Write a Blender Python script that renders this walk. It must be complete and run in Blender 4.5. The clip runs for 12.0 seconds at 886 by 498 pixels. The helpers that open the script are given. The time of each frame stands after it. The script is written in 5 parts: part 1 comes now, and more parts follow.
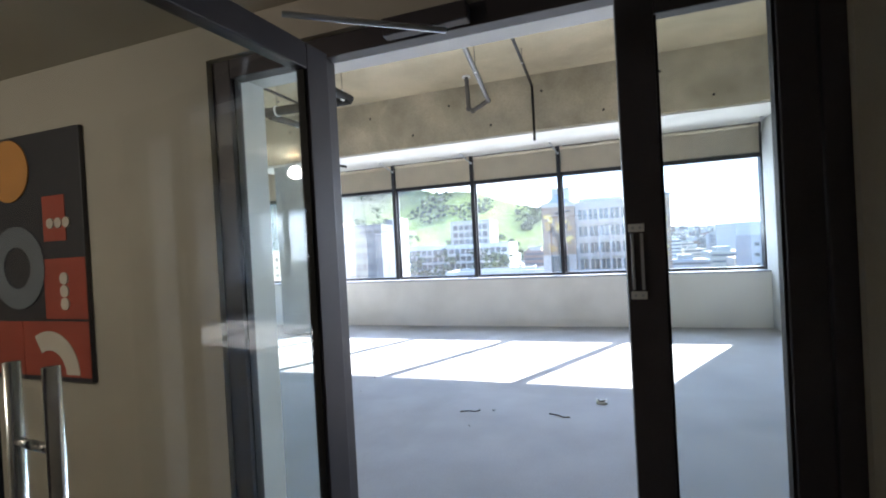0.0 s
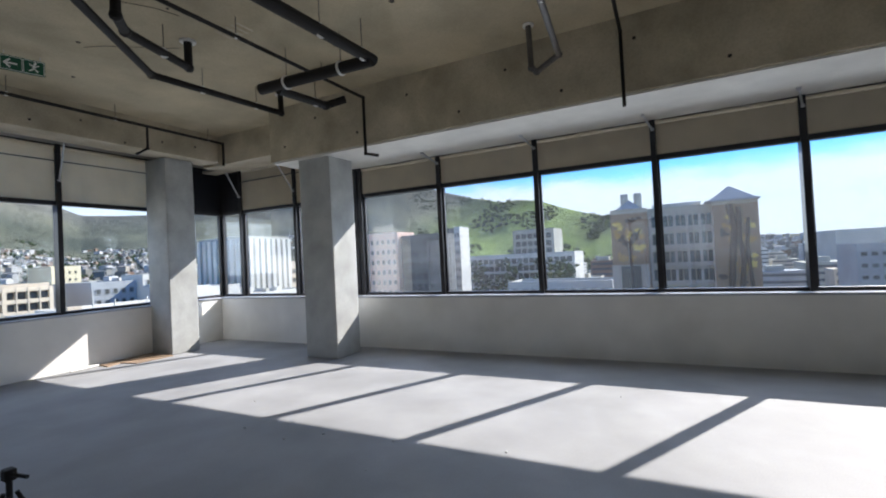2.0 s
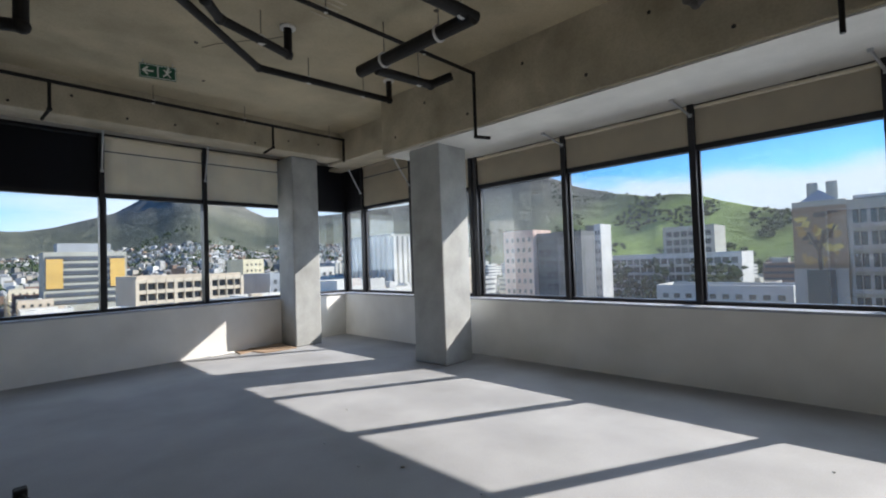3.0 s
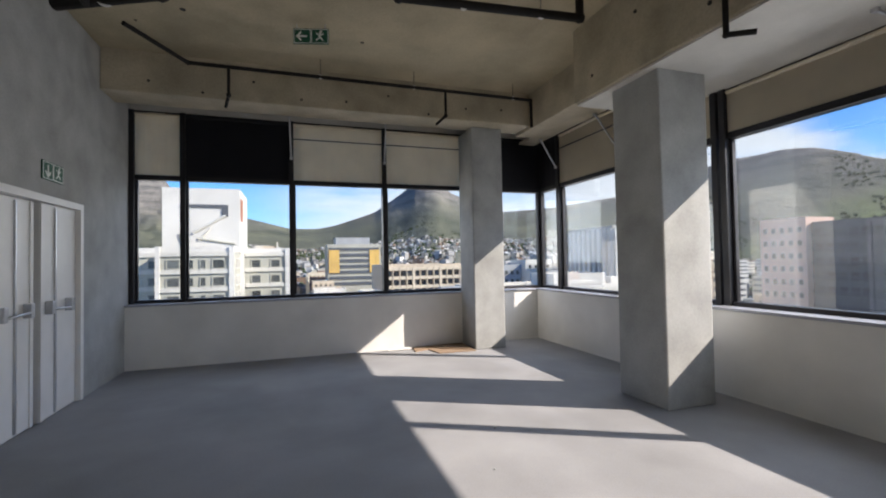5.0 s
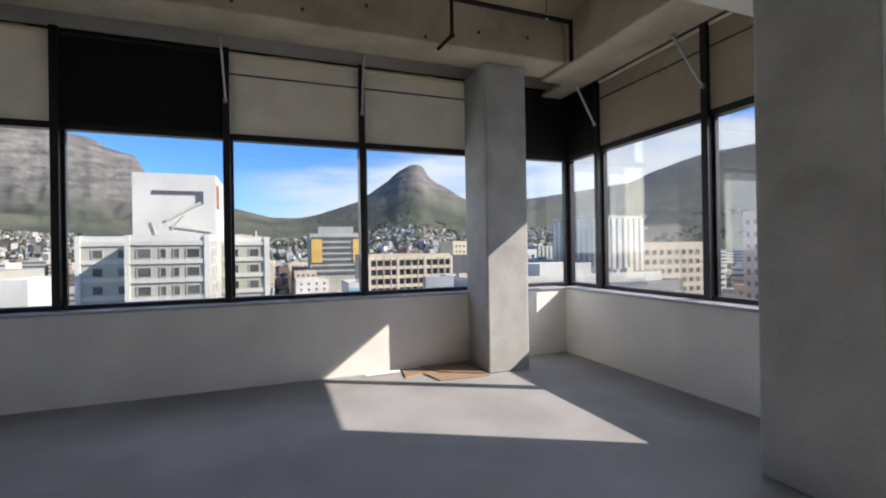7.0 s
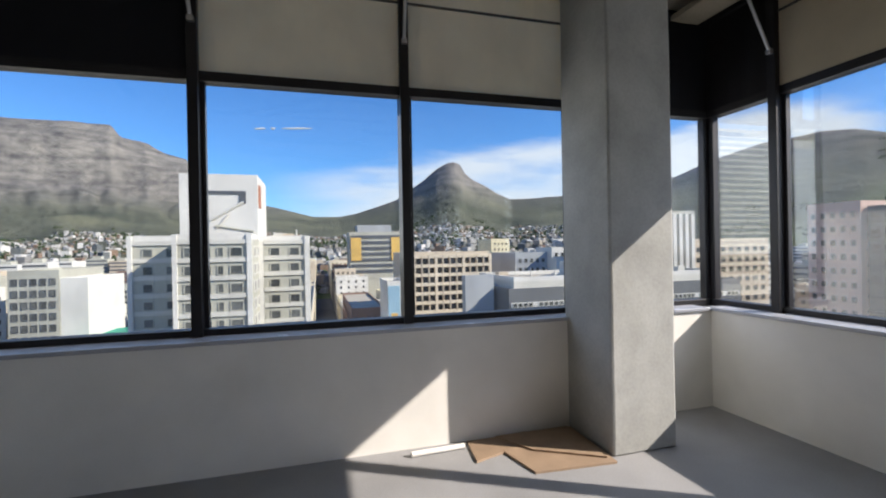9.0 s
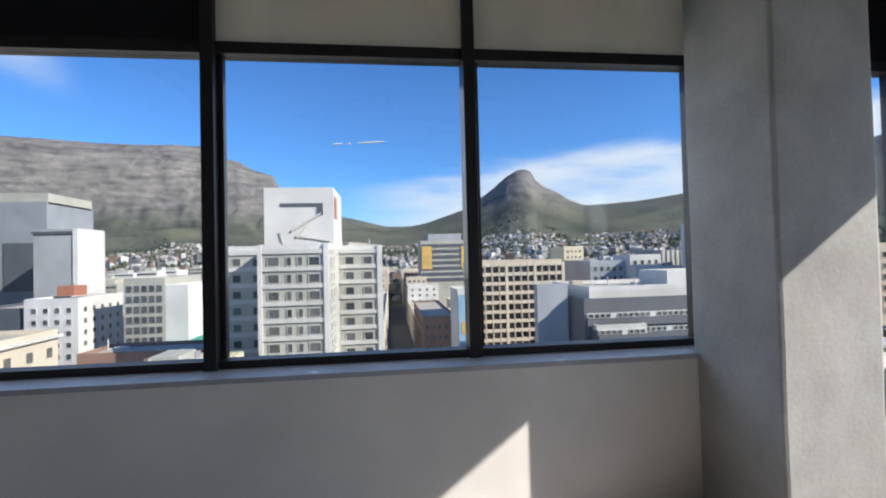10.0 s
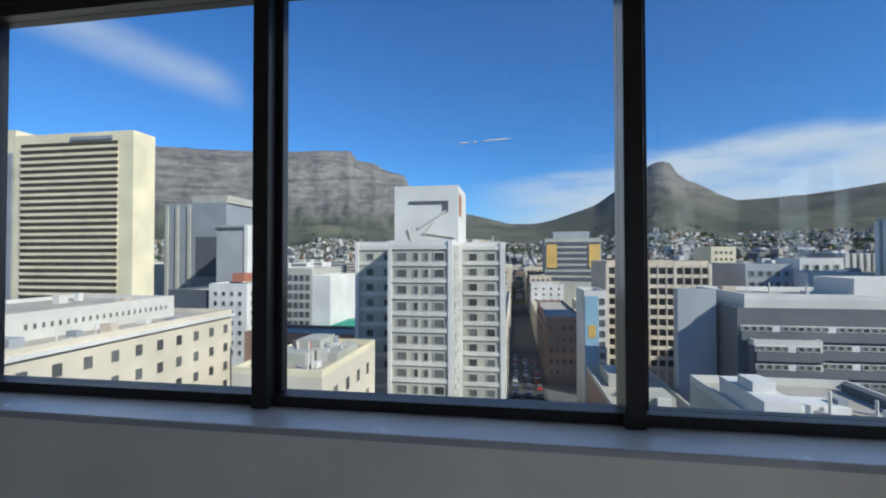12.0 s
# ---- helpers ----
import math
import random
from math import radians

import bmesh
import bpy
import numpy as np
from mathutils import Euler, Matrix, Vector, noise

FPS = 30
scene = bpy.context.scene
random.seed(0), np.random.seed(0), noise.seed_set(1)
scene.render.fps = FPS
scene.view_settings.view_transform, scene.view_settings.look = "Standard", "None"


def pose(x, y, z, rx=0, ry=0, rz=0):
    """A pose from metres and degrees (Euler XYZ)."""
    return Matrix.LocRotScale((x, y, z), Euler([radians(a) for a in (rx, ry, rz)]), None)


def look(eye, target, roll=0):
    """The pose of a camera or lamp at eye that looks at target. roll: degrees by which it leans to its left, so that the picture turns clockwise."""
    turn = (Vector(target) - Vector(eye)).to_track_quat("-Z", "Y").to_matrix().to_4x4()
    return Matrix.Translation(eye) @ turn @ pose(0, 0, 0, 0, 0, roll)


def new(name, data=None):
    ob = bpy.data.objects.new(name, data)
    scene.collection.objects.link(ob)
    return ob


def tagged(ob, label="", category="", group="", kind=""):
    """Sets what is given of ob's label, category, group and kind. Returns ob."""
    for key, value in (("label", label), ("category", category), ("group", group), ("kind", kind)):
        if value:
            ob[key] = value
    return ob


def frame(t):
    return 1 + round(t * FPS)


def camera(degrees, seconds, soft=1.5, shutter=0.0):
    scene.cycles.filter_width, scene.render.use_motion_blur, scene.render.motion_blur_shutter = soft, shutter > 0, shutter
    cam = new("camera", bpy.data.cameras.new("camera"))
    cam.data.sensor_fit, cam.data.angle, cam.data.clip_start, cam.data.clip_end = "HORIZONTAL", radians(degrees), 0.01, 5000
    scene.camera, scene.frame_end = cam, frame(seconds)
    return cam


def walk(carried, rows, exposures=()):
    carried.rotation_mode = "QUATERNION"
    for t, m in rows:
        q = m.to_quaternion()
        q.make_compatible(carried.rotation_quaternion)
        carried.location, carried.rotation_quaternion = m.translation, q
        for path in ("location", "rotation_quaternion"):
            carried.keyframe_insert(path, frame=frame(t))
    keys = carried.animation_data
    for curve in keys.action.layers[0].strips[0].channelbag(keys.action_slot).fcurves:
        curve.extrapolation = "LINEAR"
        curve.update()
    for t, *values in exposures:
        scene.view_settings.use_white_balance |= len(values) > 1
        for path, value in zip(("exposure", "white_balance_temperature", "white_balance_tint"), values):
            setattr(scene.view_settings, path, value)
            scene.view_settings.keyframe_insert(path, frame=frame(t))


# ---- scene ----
cam = camera(89.6, 12.0, soft=2.0)
PATH = [
    (0, (0.187, 0.265, 1.532), (-0.456, 2.159, 1.516), -3.1),
    (0.5, (0.134, 0.674, 1.518), (-0.499, 2.571, 1.5), -2.8),
    (1, (0.019, 1.098, 1.539), (-0.612, 2.995, 1.524), -2.6),
    (1.5, (-0.11, 1.543, 1.528), (-0.816, 3.414, 1.534), -2.6),
    (2, (-0.277, 1.957, 1.495), (-1.173, 3.744, 1.534), -2.9),
    (2.5, (-0.416, 2.429, 1.49), (-1.56, 4.07, 1.542), -2.7),
    (3, (-0.526, 2.881, 1.486), (-1.914, 4.32, 1.542), -2.0),
    (3.5, (-0.737, 3.277, 1.494), (-2.347, 4.463, 1.548), -1.8),
    (3.7, (-0.83, 3.415, 1.498), (-2.509, 4.501, 1.552), -1.5),
    (5.3, (-1.971, 4.385, 1.415), (-3.88, 4.978, 1.46), -1.1),
    (5.5, (-2.159, 4.459, 1.417), (-4.071, 5.043, 1.458), -1.1),
    (6, (-2.684, 4.554, 1.403), (-4.592, 5.151, 1.439), -1.1),
    (6.5, (-3.209, 4.619, 1.425), (-5.101, 5.268, 1.454), -0.9),
    (6.7, (-3.43, 4.654, 1.419), (-5.31, 5.337, 1.436), -0.8),
    (8.3, (-5.093, 4.988, 1.418), (-6.962, 5.701, 1.399), -1.2),
    (8.5, (-5.28, 5.012, 1.418), (-7.164, 5.683, 1.399), -1.2),
    (9, (-5.752, 5.036, 1.465), (-7.678, 5.576, 1.462), -1.1),
    (9.5, (-6.191, 5.17, 1.458), (-8.148, 5.579, 1.47), -1.2),
    (10, (-6.583, 5.224, 1.475), (-8.569, 5.458, 1.516), -1.4),
    (10.5, (-6.932, 5.225, 1.528), (-8.931, 5.217, 1.592), -1.4),
    (11, (-7.196, 5.311, 1.537), (-9.178, 5.05, 1.609), -1.1),
    (11.5, (-7.381, 5.35, 1.53), (-9.339, 4.942, 1.585), -0.8),
    (12, (-7.472, 5.278, 1.514), (-9.447, 4.963, 1.55), -0.1),
]
walk(cam, [(t, look(eye, target, roll)) for t, eye, target, roll in PATH], exposures=[(0, 3.15, 6150, 12), (0.8, 2.7, 6250, 12), (1.5, 2.05, 6500, 13), (2.0, 1.35, 6350, 13), (2.5, 1.22, 6500, 12), (3.0, 1.15, 6500, 12), (3.6, 1.12, 6600, 14), (5.5, 1.12, 7000, 17), (6.5, 1.05, 7000, 18), (8.5, 0.85, 7000, 16), (9.2, 0.9, 6900, 15), (10, 0.85, 6700, 15), (11, 0.6, 6400, 11), (12, 0.46, 6300, 10)])

# ---- world, sun, large lights ----
SUN_AZ, SUN_EL = 28.8, 33.4      # degrees right of +y, degrees up
world = bpy.data.worlds.new("sky")
scene.world = world
world.use_nodes = True
wn, wl = world.node_tree.nodes, world.node_tree.links
wn.clear()
sky = wn.new("ShaderNodeTexSky")
sky.sky_type = "NISHITA"
sky.sun_disc = False
sky.sun_elevation, sky.sun_rotation = radians(SUN_EL), radians(SUN_AZ)
sky.air_density, sky.dust_density, sky.ozone_density = 1.0, 0.0, 4.0
coord = wn.new("ShaderNodeTexCoord")
stretch = wn.new("ShaderNodeMapping")
stretch.inputs["Scale"].default_value = (2.0, 1.2, 7.0)
stretch.inputs["Rotation"].default_value = (radians(14), 0, 0)
cloud = wn.new("ShaderNodeTexNoise")
cloud.inputs["Scale"].default_value, cloud.inputs["Detail"].default_value = 1.6, 7
cloud.inputs["Roughness"].default_value = 0.55
split = wn.new("ShaderNodeSeparateXYZ")
both = wn.new("ShaderNodeMix")
both.data_type = "RGBA"
both.inputs["B"].default_value = (6.0, 6.8, 7.9, 1)
back = wn.new("ShaderNodeBackground")
back.inputs["Strength"].default_value = 0.075
outw = wn.new("ShaderNodeOutputWorld")
wl.new(coord.outputs["Generated"], stretch.inputs["Vector"])
wl.new(stretch.outputs["Vector"], cloud.inputs["Vector"])
wl.new(coord.outputs["Generated"], split.inputs["Vector"])


def calc(op, a, b=0.0, c=0.0):
    """One sum in the sky's nodes."""
    nd = wn.new("ShaderNodeMath")
    nd.operation = op
    for i, v in enumerate((a, b, c)):
        if isinstance(v, float):
            nd.inputs[i].default_value = v
        else:
            wl.new(v, nd.inputs[i])
    return nd.outputs["Value"]


def ease(v, lo, hi, top=1.0):
    nd = wn.new("ShaderNodeMapRange")
    nd.interpolation_type = "SMOOTHSTEP"
    nd.inputs["From Min"].default_value, nd.inputs["From Max"].default_value, nd.inputs["To Max"].default_value = lo, hi, top
    wl.new(v, nd.inputs["Value"])
    return nd.outputs["Result"]


sky_y, sky_z, puff = split.outputs["Y"], split.outputs["Z"], cloud.outputs["Fac"]
rim = calc("MULTIPLY_ADD", sky_y, 0.145, 0.152)                  # the bank's top rises towards the sea
rim = calc("ADD", rim, calc("MULTIPLY_ADD", puff, 0.16, -0.08))
rim = calc("SUBTRACT", rim, ease(sky_y, 0.72, 0.97, 0.15))          # and sinks again over the harbour
bank = ease(calc("SUBTRACT", rim, sky_z), -0.022, 0.03)
bank = calc("MULTIPLY", bank, ease(sky_y, -0.17, 0.16))
bank = calc("MULTIPLY", bank, ease(puff, 0.12, 0.54))
wisp = calc("MULTIPLY_ADD", sky_y, -0.317, 0.152)                # a thin high streak over the mountain
wisp = calc("ABSOLUTE", calc("SUBTRACT", sky_z, wisp))
wisp = calc("MULTIPLY", ease(wisp, 0.055, 0.0, 0.55), ease(sky_y, -0.50, -0.57))
wisp = calc("MULTIPLY", wisp, ease(puff, 0.28, 0.60))
wl.new(calc("MAXIMUM", bank, wisp), both.inputs["Factor"])
deep = wn.new("ShaderNodeMix")               # clear dry air: a deeper blue
deep.data_type, deep.blend_type = "RGBA", "MULTIPLY"
deep.inputs["Factor"].default_value, deep.inputs["B"].default_value = 1.0, (0.52, 1.0, 1.48, 1)
wl.new(sky.outputs["Color"], deep.inputs["A"])
wl.new(deep.outputs["Result"], both.inputs["A"])
wl.new(both.outputs["Result"], back.inputs["Color"])
wl.new(back.outputs["Background"], outw.inputs["Surface"])

sun = new("sun", bpy.data.lights.new("sun", "SUN"))
sun.data.energy, sun.data.angle, sun.data.color = 4.3, radians(0.53), (1.0, 0.95, 0.87)
ce, se = math.cos(radians(SUN_EL)), math.sin(radians(SUN_EL))
sun.matrix_world = look((ce * math.sin(radians(SUN_AZ)), ce * math.cos(radians(SUN_AZ)), se), (0, 0, 0))


def window_light(x, y, z, w, h, turn, power):
    """An added lamp that boosts the sky light through one run of windows."""
    d = bpy.data.lights.new("window_light", "AREA")
    d.shape, d.size, d.size_y, d.energy, d.color = "RECTANGLE", w, h, power, (0.84, 0.92, 1.0)
    ob = new("window_light", d)
    ob.matrix_world = pose(x, y, z, 64, 0, turn)      # sky light falls, it does not rise
    return ob


window_light(-1.4, 9.22, 1.95, 8.0, 1.4, 180, 46)
window_light(6.2, 9.22, 1.95, 5.0, 1.4, 180, 28)
window_light(-7.5, 9.22, 1.95, 3.2, 1.4, 180, 15)
window_light(-9.74, 5.4, 1.95, 6.6, 1.4, -90, 19)

# ---- materials ----


def mat(name, color, rough=0.8, metal=0.0, var=0.12, scale=2.0, fine=60.0, bump=0.15, tint=None, spec=0.5, stain=0.0, rand=0.0, depth=0.01):
    """Procedural surface: a base colour with broad mottling, fine grain, optional stains, and relief."""
    m = bpy.data.materials.new(name)
    m.use_nodes = True
    n, l = m.node_tree.nodes, m.node_tree.links
    b = n["Principled BSDF"]
    b.inputs["Metallic"].default_value, b.inputs["Specular IOR Level"].default_value = metal, spec
    tc = n.new("ShaderNodeTexCoord")
    geo = n.new("ShaderNodeNewGeometry")
    big, small = n.new("ShaderNodeTexNoise"), n.new("ShaderNodeTexNoise")
    for t, s, d in ((big, scale, 6), (small, fine, 4)):
        t.inputs["Scale"].default_value, t.inputs["Detail"].default_value = s, d
        l.new(geo.outputs["Position"], t.inputs["Vector"])
    dark = tuple(c * (1 - var * 1.6) for c in color)
    light = tuple(min(1, c * (1 + var)) for c in (tint or color))
    mix = n.new("ShaderNodeMix")
    mix.data_type = "RGBA"
    mix.inputs["A"].default_value, mix.inputs["B"].default_value = (*dark, 1), (*light, 1)
    r = n.new("ShaderNodeMapRange")
    r.inputs["From Min"].default_value, r.inputs["From Max"].default_value = 0.3, 0.7
    l.new(big.outputs["Fac"], r.inputs["Value"])
    l.new(r.outputs["Result"], mix.inputs["Factor"])
    grain = n.new("ShaderNodeMix")
    grain.data_type, grain.blend_type = "RGBA", "MULTIPLY"
    grain.inputs["Factor"].default_value = min(1, var * 2)
    l.new(mix.outputs["Result"], grain.inputs["A"])
    gr = n.new("ShaderNodeValToRGB")
    gr.color_ramp.elements[0].position, gr.color_ramp.elements[1].position = 0.25, 0.6
    gr.color_ramp.elements[0].color = (0.55, 0.55, 0.55, 1)
    l.new(small.outputs["Fac"], gr.inputs["Fac"])
    l.new(gr.outputs["Color"], grain.inputs["B"])
    last = grain.outputs["Result"]
    if stain:
        st = n.new("ShaderNodeTexNoise")
        st.inputs["Scale"].default_value, st.inputs["Detail"].default_value, st.inputs["Distortion"].default_value = scale * 0.45, 8, 1.2
        l.new(geo.outputs["Position"], st.inputs["Vector"])
        sr = n.new("ShaderNodeValToRGB")
        sr.color_ramp.elements[0].position, sr.color_ramp.elements[1].position = 0.38, 0.52
        sr.color_ramp.elements[0].color = (1 - stain, 1 - stain, 1 - stain * 1.1, 1)
        l.new(st.outputs["Fac"], sr.inputs["Fac"])
        sm = n.new("ShaderNodeMix")
        sm.data_type, sm.blend_type = "RGBA", "MULTIPLY"
        sm.inputs["Factor"].default_value = 1
        l.new(last, sm.inputs["A"])
        l.new(sr.outputs["Color"], sm.inputs["B"])
        last = sm.outputs["Result"]
    if rand:
        info = n.new("ShaderNodeObjectInfo")
        rr = n.new("ShaderNodeMapRange")
        rr.inputs["To Min"].default_value, rr.inputs["To Max"].default_value = 1 - rand, 1 + rand * 0.5
        l.new(info.outputs["Random"], rr.inputs["Value"])
        rm = n.new("ShaderNodeMix")
        rm.data_type, rm.blend_type = "RGBA", "MULTIPLY"
        rm.inputs["Factor"].default_value = 1
        l.new(last, rm.inputs["A"])
        l.new(rr.outputs["Result"], rm.inputs["B"])
        last = rm.outputs["Result"]
    l.new(last, b.inputs["Base Color"])
    ro = n.new("ShaderNodeMapRange")
    ro.inputs["To Min"].default_value, ro.inputs["To Max"].default_value = max(0.02, rough - 0.1), min(1, rough + 0.1)
    l.new(big.outputs["Fac"], ro.inputs["Value"])
    l.new(ro.outputs["Result"], b.inputs["Roughness"])
    if bump:
        add = n.new("ShaderNodeMath")
        add.operation = "MULTIPLY_ADD"
        add.inputs[1].default_value = 2.5
        l.new(big.outputs["Fac"], add.inputs[0])
        l.new(small.outputs["Fac"], add.inputs[2])
        bp = n.new("ShaderNodeBump")
        bp.inputs["Strength"].default_value, bp.inputs["Distance"].default_value = bump, depth
        l.new(add.outputs["Value"], bp.inputs["Height"])
        l.new(bp.outputs["Normal"], b.inputs["Normal"])
    return m


def glass_mat(name, tint=(0.93, 0.96, 0.96), gloss=1.0, dust=0.0, facing=0.02):
    m = bpy.data.materials.new(name)
    m.use_nodes = True
    n, l = m.node_tree.nodes, m.node_tree.links
    n.clear()
    o, mx = n.new("ShaderNodeOutputMaterial"), n.new("ShaderNodeMixShader")
    tr, gl, fr = n.new("ShaderNodeBsdfTransparent"), n.new("ShaderNodeBsdfGlossy"), n.new("ShaderNodeLayerWeight")
    tr.inputs["Color"].default_value = (*tint, 1)
    gl.inputs["Roughness"].default_value = 0.0
    gl.inputs["Color"].default_value = (gloss, gloss, gloss, 1)
    fr.inputs["Blend"].default_value = 0.5
    po, ma = n.new("ShaderNodeMath"), n.new("ShaderNodeMath")
    po.operation, po.inputs[1].default_value = "POWER", 4.5
    ma.operation, ma.inputs[1].default_value, ma.inputs[2].default_value = "MULTIPLY_ADD", 0.9, facing
    l.new(fr.outputs["Facing"], po.inputs[0])
    l.new(po.outputs["Value"], ma.inputs[0])
    l.new(ma.outputs["Value"], mx.inputs["Fac"])
    l.new(tr.outputs["BSDF"], mx.inputs[1])
    l.new(gl.outputs["BSDF"], mx.inputs[2])
    l.new(mx.outputs["Shader"], o.inputs["Surface"])
    if dust:                                  # a thin film of city dust, added so the sun veils the view
        film, tl, mo = n.new("ShaderNodeMixShader"), n.new("ShaderNodeBsdfTranslucent"), n.new("ShaderNodeMapRange")
        tl.inputs["Color"].default_value = (0.85, 0.84, 0.86, 1)
        geo, sm = n.new("ShaderNodeNewGeometry"), n.new("ShaderNodeTexNoise")
        sm.inputs["Scale"].default_value, sm.inputs["Detail"].default_value = 1.1, 5
        mo.inputs["From Min"].default_value, mo.inputs["From Max"].default_value = 0.3, 0.7
        mo.inputs["To Min"].default_value, mo.inputs["To Max"].default_value = dust * 0.5, dust * 1.5
        l.new(geo.outputs["Position"], sm.inputs["Vector"])
        l.new(sm.outputs["Fac"], mo.inputs["Value"])
        l.new(mo.outputs["Result"], film.inputs["Fac"])
        l.new(mx.outputs["Shader"], film.inputs[1])
        l.new(tl.outputs["BSDF"], film.inputs[2])
        l.new(film.outputs["Shader"], o.inputs["Surface"])
    return m


def glow_mat(name, color, strength):
    m = bpy.data.materials.new(name)
    m.use_nodes = True
    b = m.node_tree.nodes["Principled BSDF"]
    b.inputs["Base Color"].default_value = (*color, 1)
    b.inputs["Emission Color"].default_value, b.inputs["Emission Strength"].default_value = (*color, 1), strength
    return m


SCREED = mat("concrete_screed", (0.30, 0.305, 0.315), 0.75, var=0.13, scale=1.1, fine=90, bump=0.12, stain=0.10)
PLASTER = mat("white_plaster", (0.78, 0.77, 0.74), 0.9, var=0.06, scale=1.6, fine=140, bump=0.12, stain=0.05)
GREYPLASTER = mat("grey_cement_plaster", (0.40, 0.41, 0.40), 0.9, var=0.11, scale=2.6, fine=45, bump=0.12, stain=0.10)
RAWCONC = mat("raw_shuttered_concrete", (0.47, 0.41, 0.30), 0.9, var=0.16, scale=1.5, fine=40, bump=0.22, stain=0.16, tint=(0.52, 0.455, 0.34))
SLAB = mat("raw_ceiling_slab", (0.50, 0.425, 0.29), 0.9, var=0.14, scale=1.2, fine=50, bump=0.18, stain=0.12)
SOFFIT = mat("painted_soffit", (0.62, 0.60, 0.55), 0.9, var=0.08, scale=2, fine=90, bump=0.12)
BLIND = mat("cream_blind_fabric", (0.82, 0.73, 0.57), 0.9, var=0.05, scale=3, fine=300, bump=0.08)
bn, bl = BLIND.node_tree.nodes, BLIND.node_tree.links      # woven cloth that lets some daylight through
cloth, weave = bn.new("ShaderNodeBsdfTranslucent"), bn.new("ShaderNodeMixShader")
cloth.inputs["Color"].default_value, weave.inputs["Fac"].default_value = (0.74, 0.52, 0.30, 1), 0.08
bl.new(bn["Principled BSDF"].outputs["BSDF"], weave.inputs[1])
bl.new(cloth.outputs["BSDF"], weave.inputs[2])
bl.new(weave.outputs["Shader"], bn["Material Output"].inputs["Surface"])
BLACKBLIND = mat("black_blind_fabric", (0.018, 0.018, 0.022), 0.85, var=0.1, scale=3, fine=300, bump=0.08)
FRAME = mat("black_aluminium", (0.022, 0.021, 0.024), 0.42, metal=0.3, var=0.15, scale=5, fine=200, bump=0.03)
DOORFRAME = mat("dark_bronze_aluminium", (0.055, 0.047, 0.052), 0.5, metal=0.3, var=0.12, scale=5, fine=200, bump=0.03)
ALU = mat("dull_aluminium", (0.55, 0.56, 0.58), 0.35, metal=0.9, var=0.08, scale=8, fine=150, bump=0.04)
CHROME = mat("brushed_steel", (0.72, 0.72, 0.72), 0.22, metal=1.0, var=0.04, scale=8, fine=200, bump=0.02)
BLACKPIPE = mat("black_plastic_pipe", (0.014, 0.012, 0.011), 0.62, spec=0.25, var=0.2, scale=6, fine=60, bump=0.05)
STEELPIPE = mat("galvanised_pipe", (0.13, 0.12, 0.11), 0.5, metal=0.4, var=0.2, scale=6, fine=60, bump=0.05)
BRACKET = mat("white_hanger", (0.72, 0.71, 0.68), 0.6, var=0.05, bump=0)
SILL = mat("grey_painted_sill", (0.40, 0.42, 0.47), 0.24, var=0.08, scale=3, fine=120, bump=0.05)
WHITEPAINT = mat("white_gloss_paint", (0.78, 0.77, 0.74), 0.4, var=0.04, scale=3, fine=120, bump=0.04)
GREEN = mat("sign_green", (0.012, 0.10, 0.055), 0.4, var=0.03, bump=0)
WHITE = mat("sign_white", (0.85, 0.88, 0.84), 0.4, var=0.02, bump=0)
BOARD = mat("hardboard", (0.33, 0.235, 0.16), 0.75, var=0.12, scale=5, fine=120, bump=0.1)
LOBBYWALL = mat("lobby_wall_paint", (0.50, 0.46, 0.38), 0.85, var=0.05, scale=1.5, fine=140, bump=0.1)
GLASS = glass_mat("window_glass", dust=0.0065)
COATED = glass_mat("coated_window_glass", dust=0.0065, facing=0.12)
DOORGLASS = glass_mat("door_glass", (0.95, 0.975, 0.97), 1.0, facing=0.035)
HOLE = mat("dark_hole", (0.05, 0.045, 0.04), 0.95, var=0.2, bump=0)

# ---- mesh helpers ----


def link(name, bm, material, parent=None, label="", smooth=False):
    me = bpy.data.meshes.new(name)
    bm.normal_update()
    bm.to_mesh(me)
    bm.free()
    if smooth:
        for p in me.polygons:
            p.use_smooth = True
    if material:
        me.materials.append(material)
    ob = new(name, me)
    ob.parent = parent
    if label:
        ob["label"] = label
    return ob


def part(name, bm, material, parent, label="", smooth=False):
    return link(name, bm, material, parent, label, smooth)


def box(bm, x0, x1, y0, y1, z0, z1, bevel=0.0):
    v = [bm.verts.new((x, y, z)) for z in (z0, z1) for x, y in ((x0, y0), (x1, y0), (x1, y1), (x0, y1))]
    fs = [bm.faces.new([v[i] for i in q]) for q in ((3, 2, 1, 0), (4, 5, 6, 7), (0, 1, 5, 4), (1, 2, 6, 5), (2, 3, 7, 6), (3, 0, 4, 7))]
    if bevel:
        es = {e for q in fs for e in q.edges}
        bmesh.ops.bevel(bm, geom=list(es), offset=bevel, segments=2, profile=0.5, affect="EDGES")
    return bm


def boxed(*args, bevel=0.0):
    return box(bmesh.new(), *args, bevel=bevel)


def prism(bm, pts, z0, z1):
    """An upright block over a ground polygon (anticlockwise)."""
    lo, hi = [bm.verts.new((x, y, z0)) for x, y in pts], [bm.verts.new((x, y, z1)) for x, y in pts]
    n = len(pts)
    bm.faces.new(lo[::-1]), bm.faces.new(hi)
    for i in range(n):
        bm.faces.new((lo[i], lo[(i + 1) % n], hi[(i + 1) % n], hi[i]))
    return bm


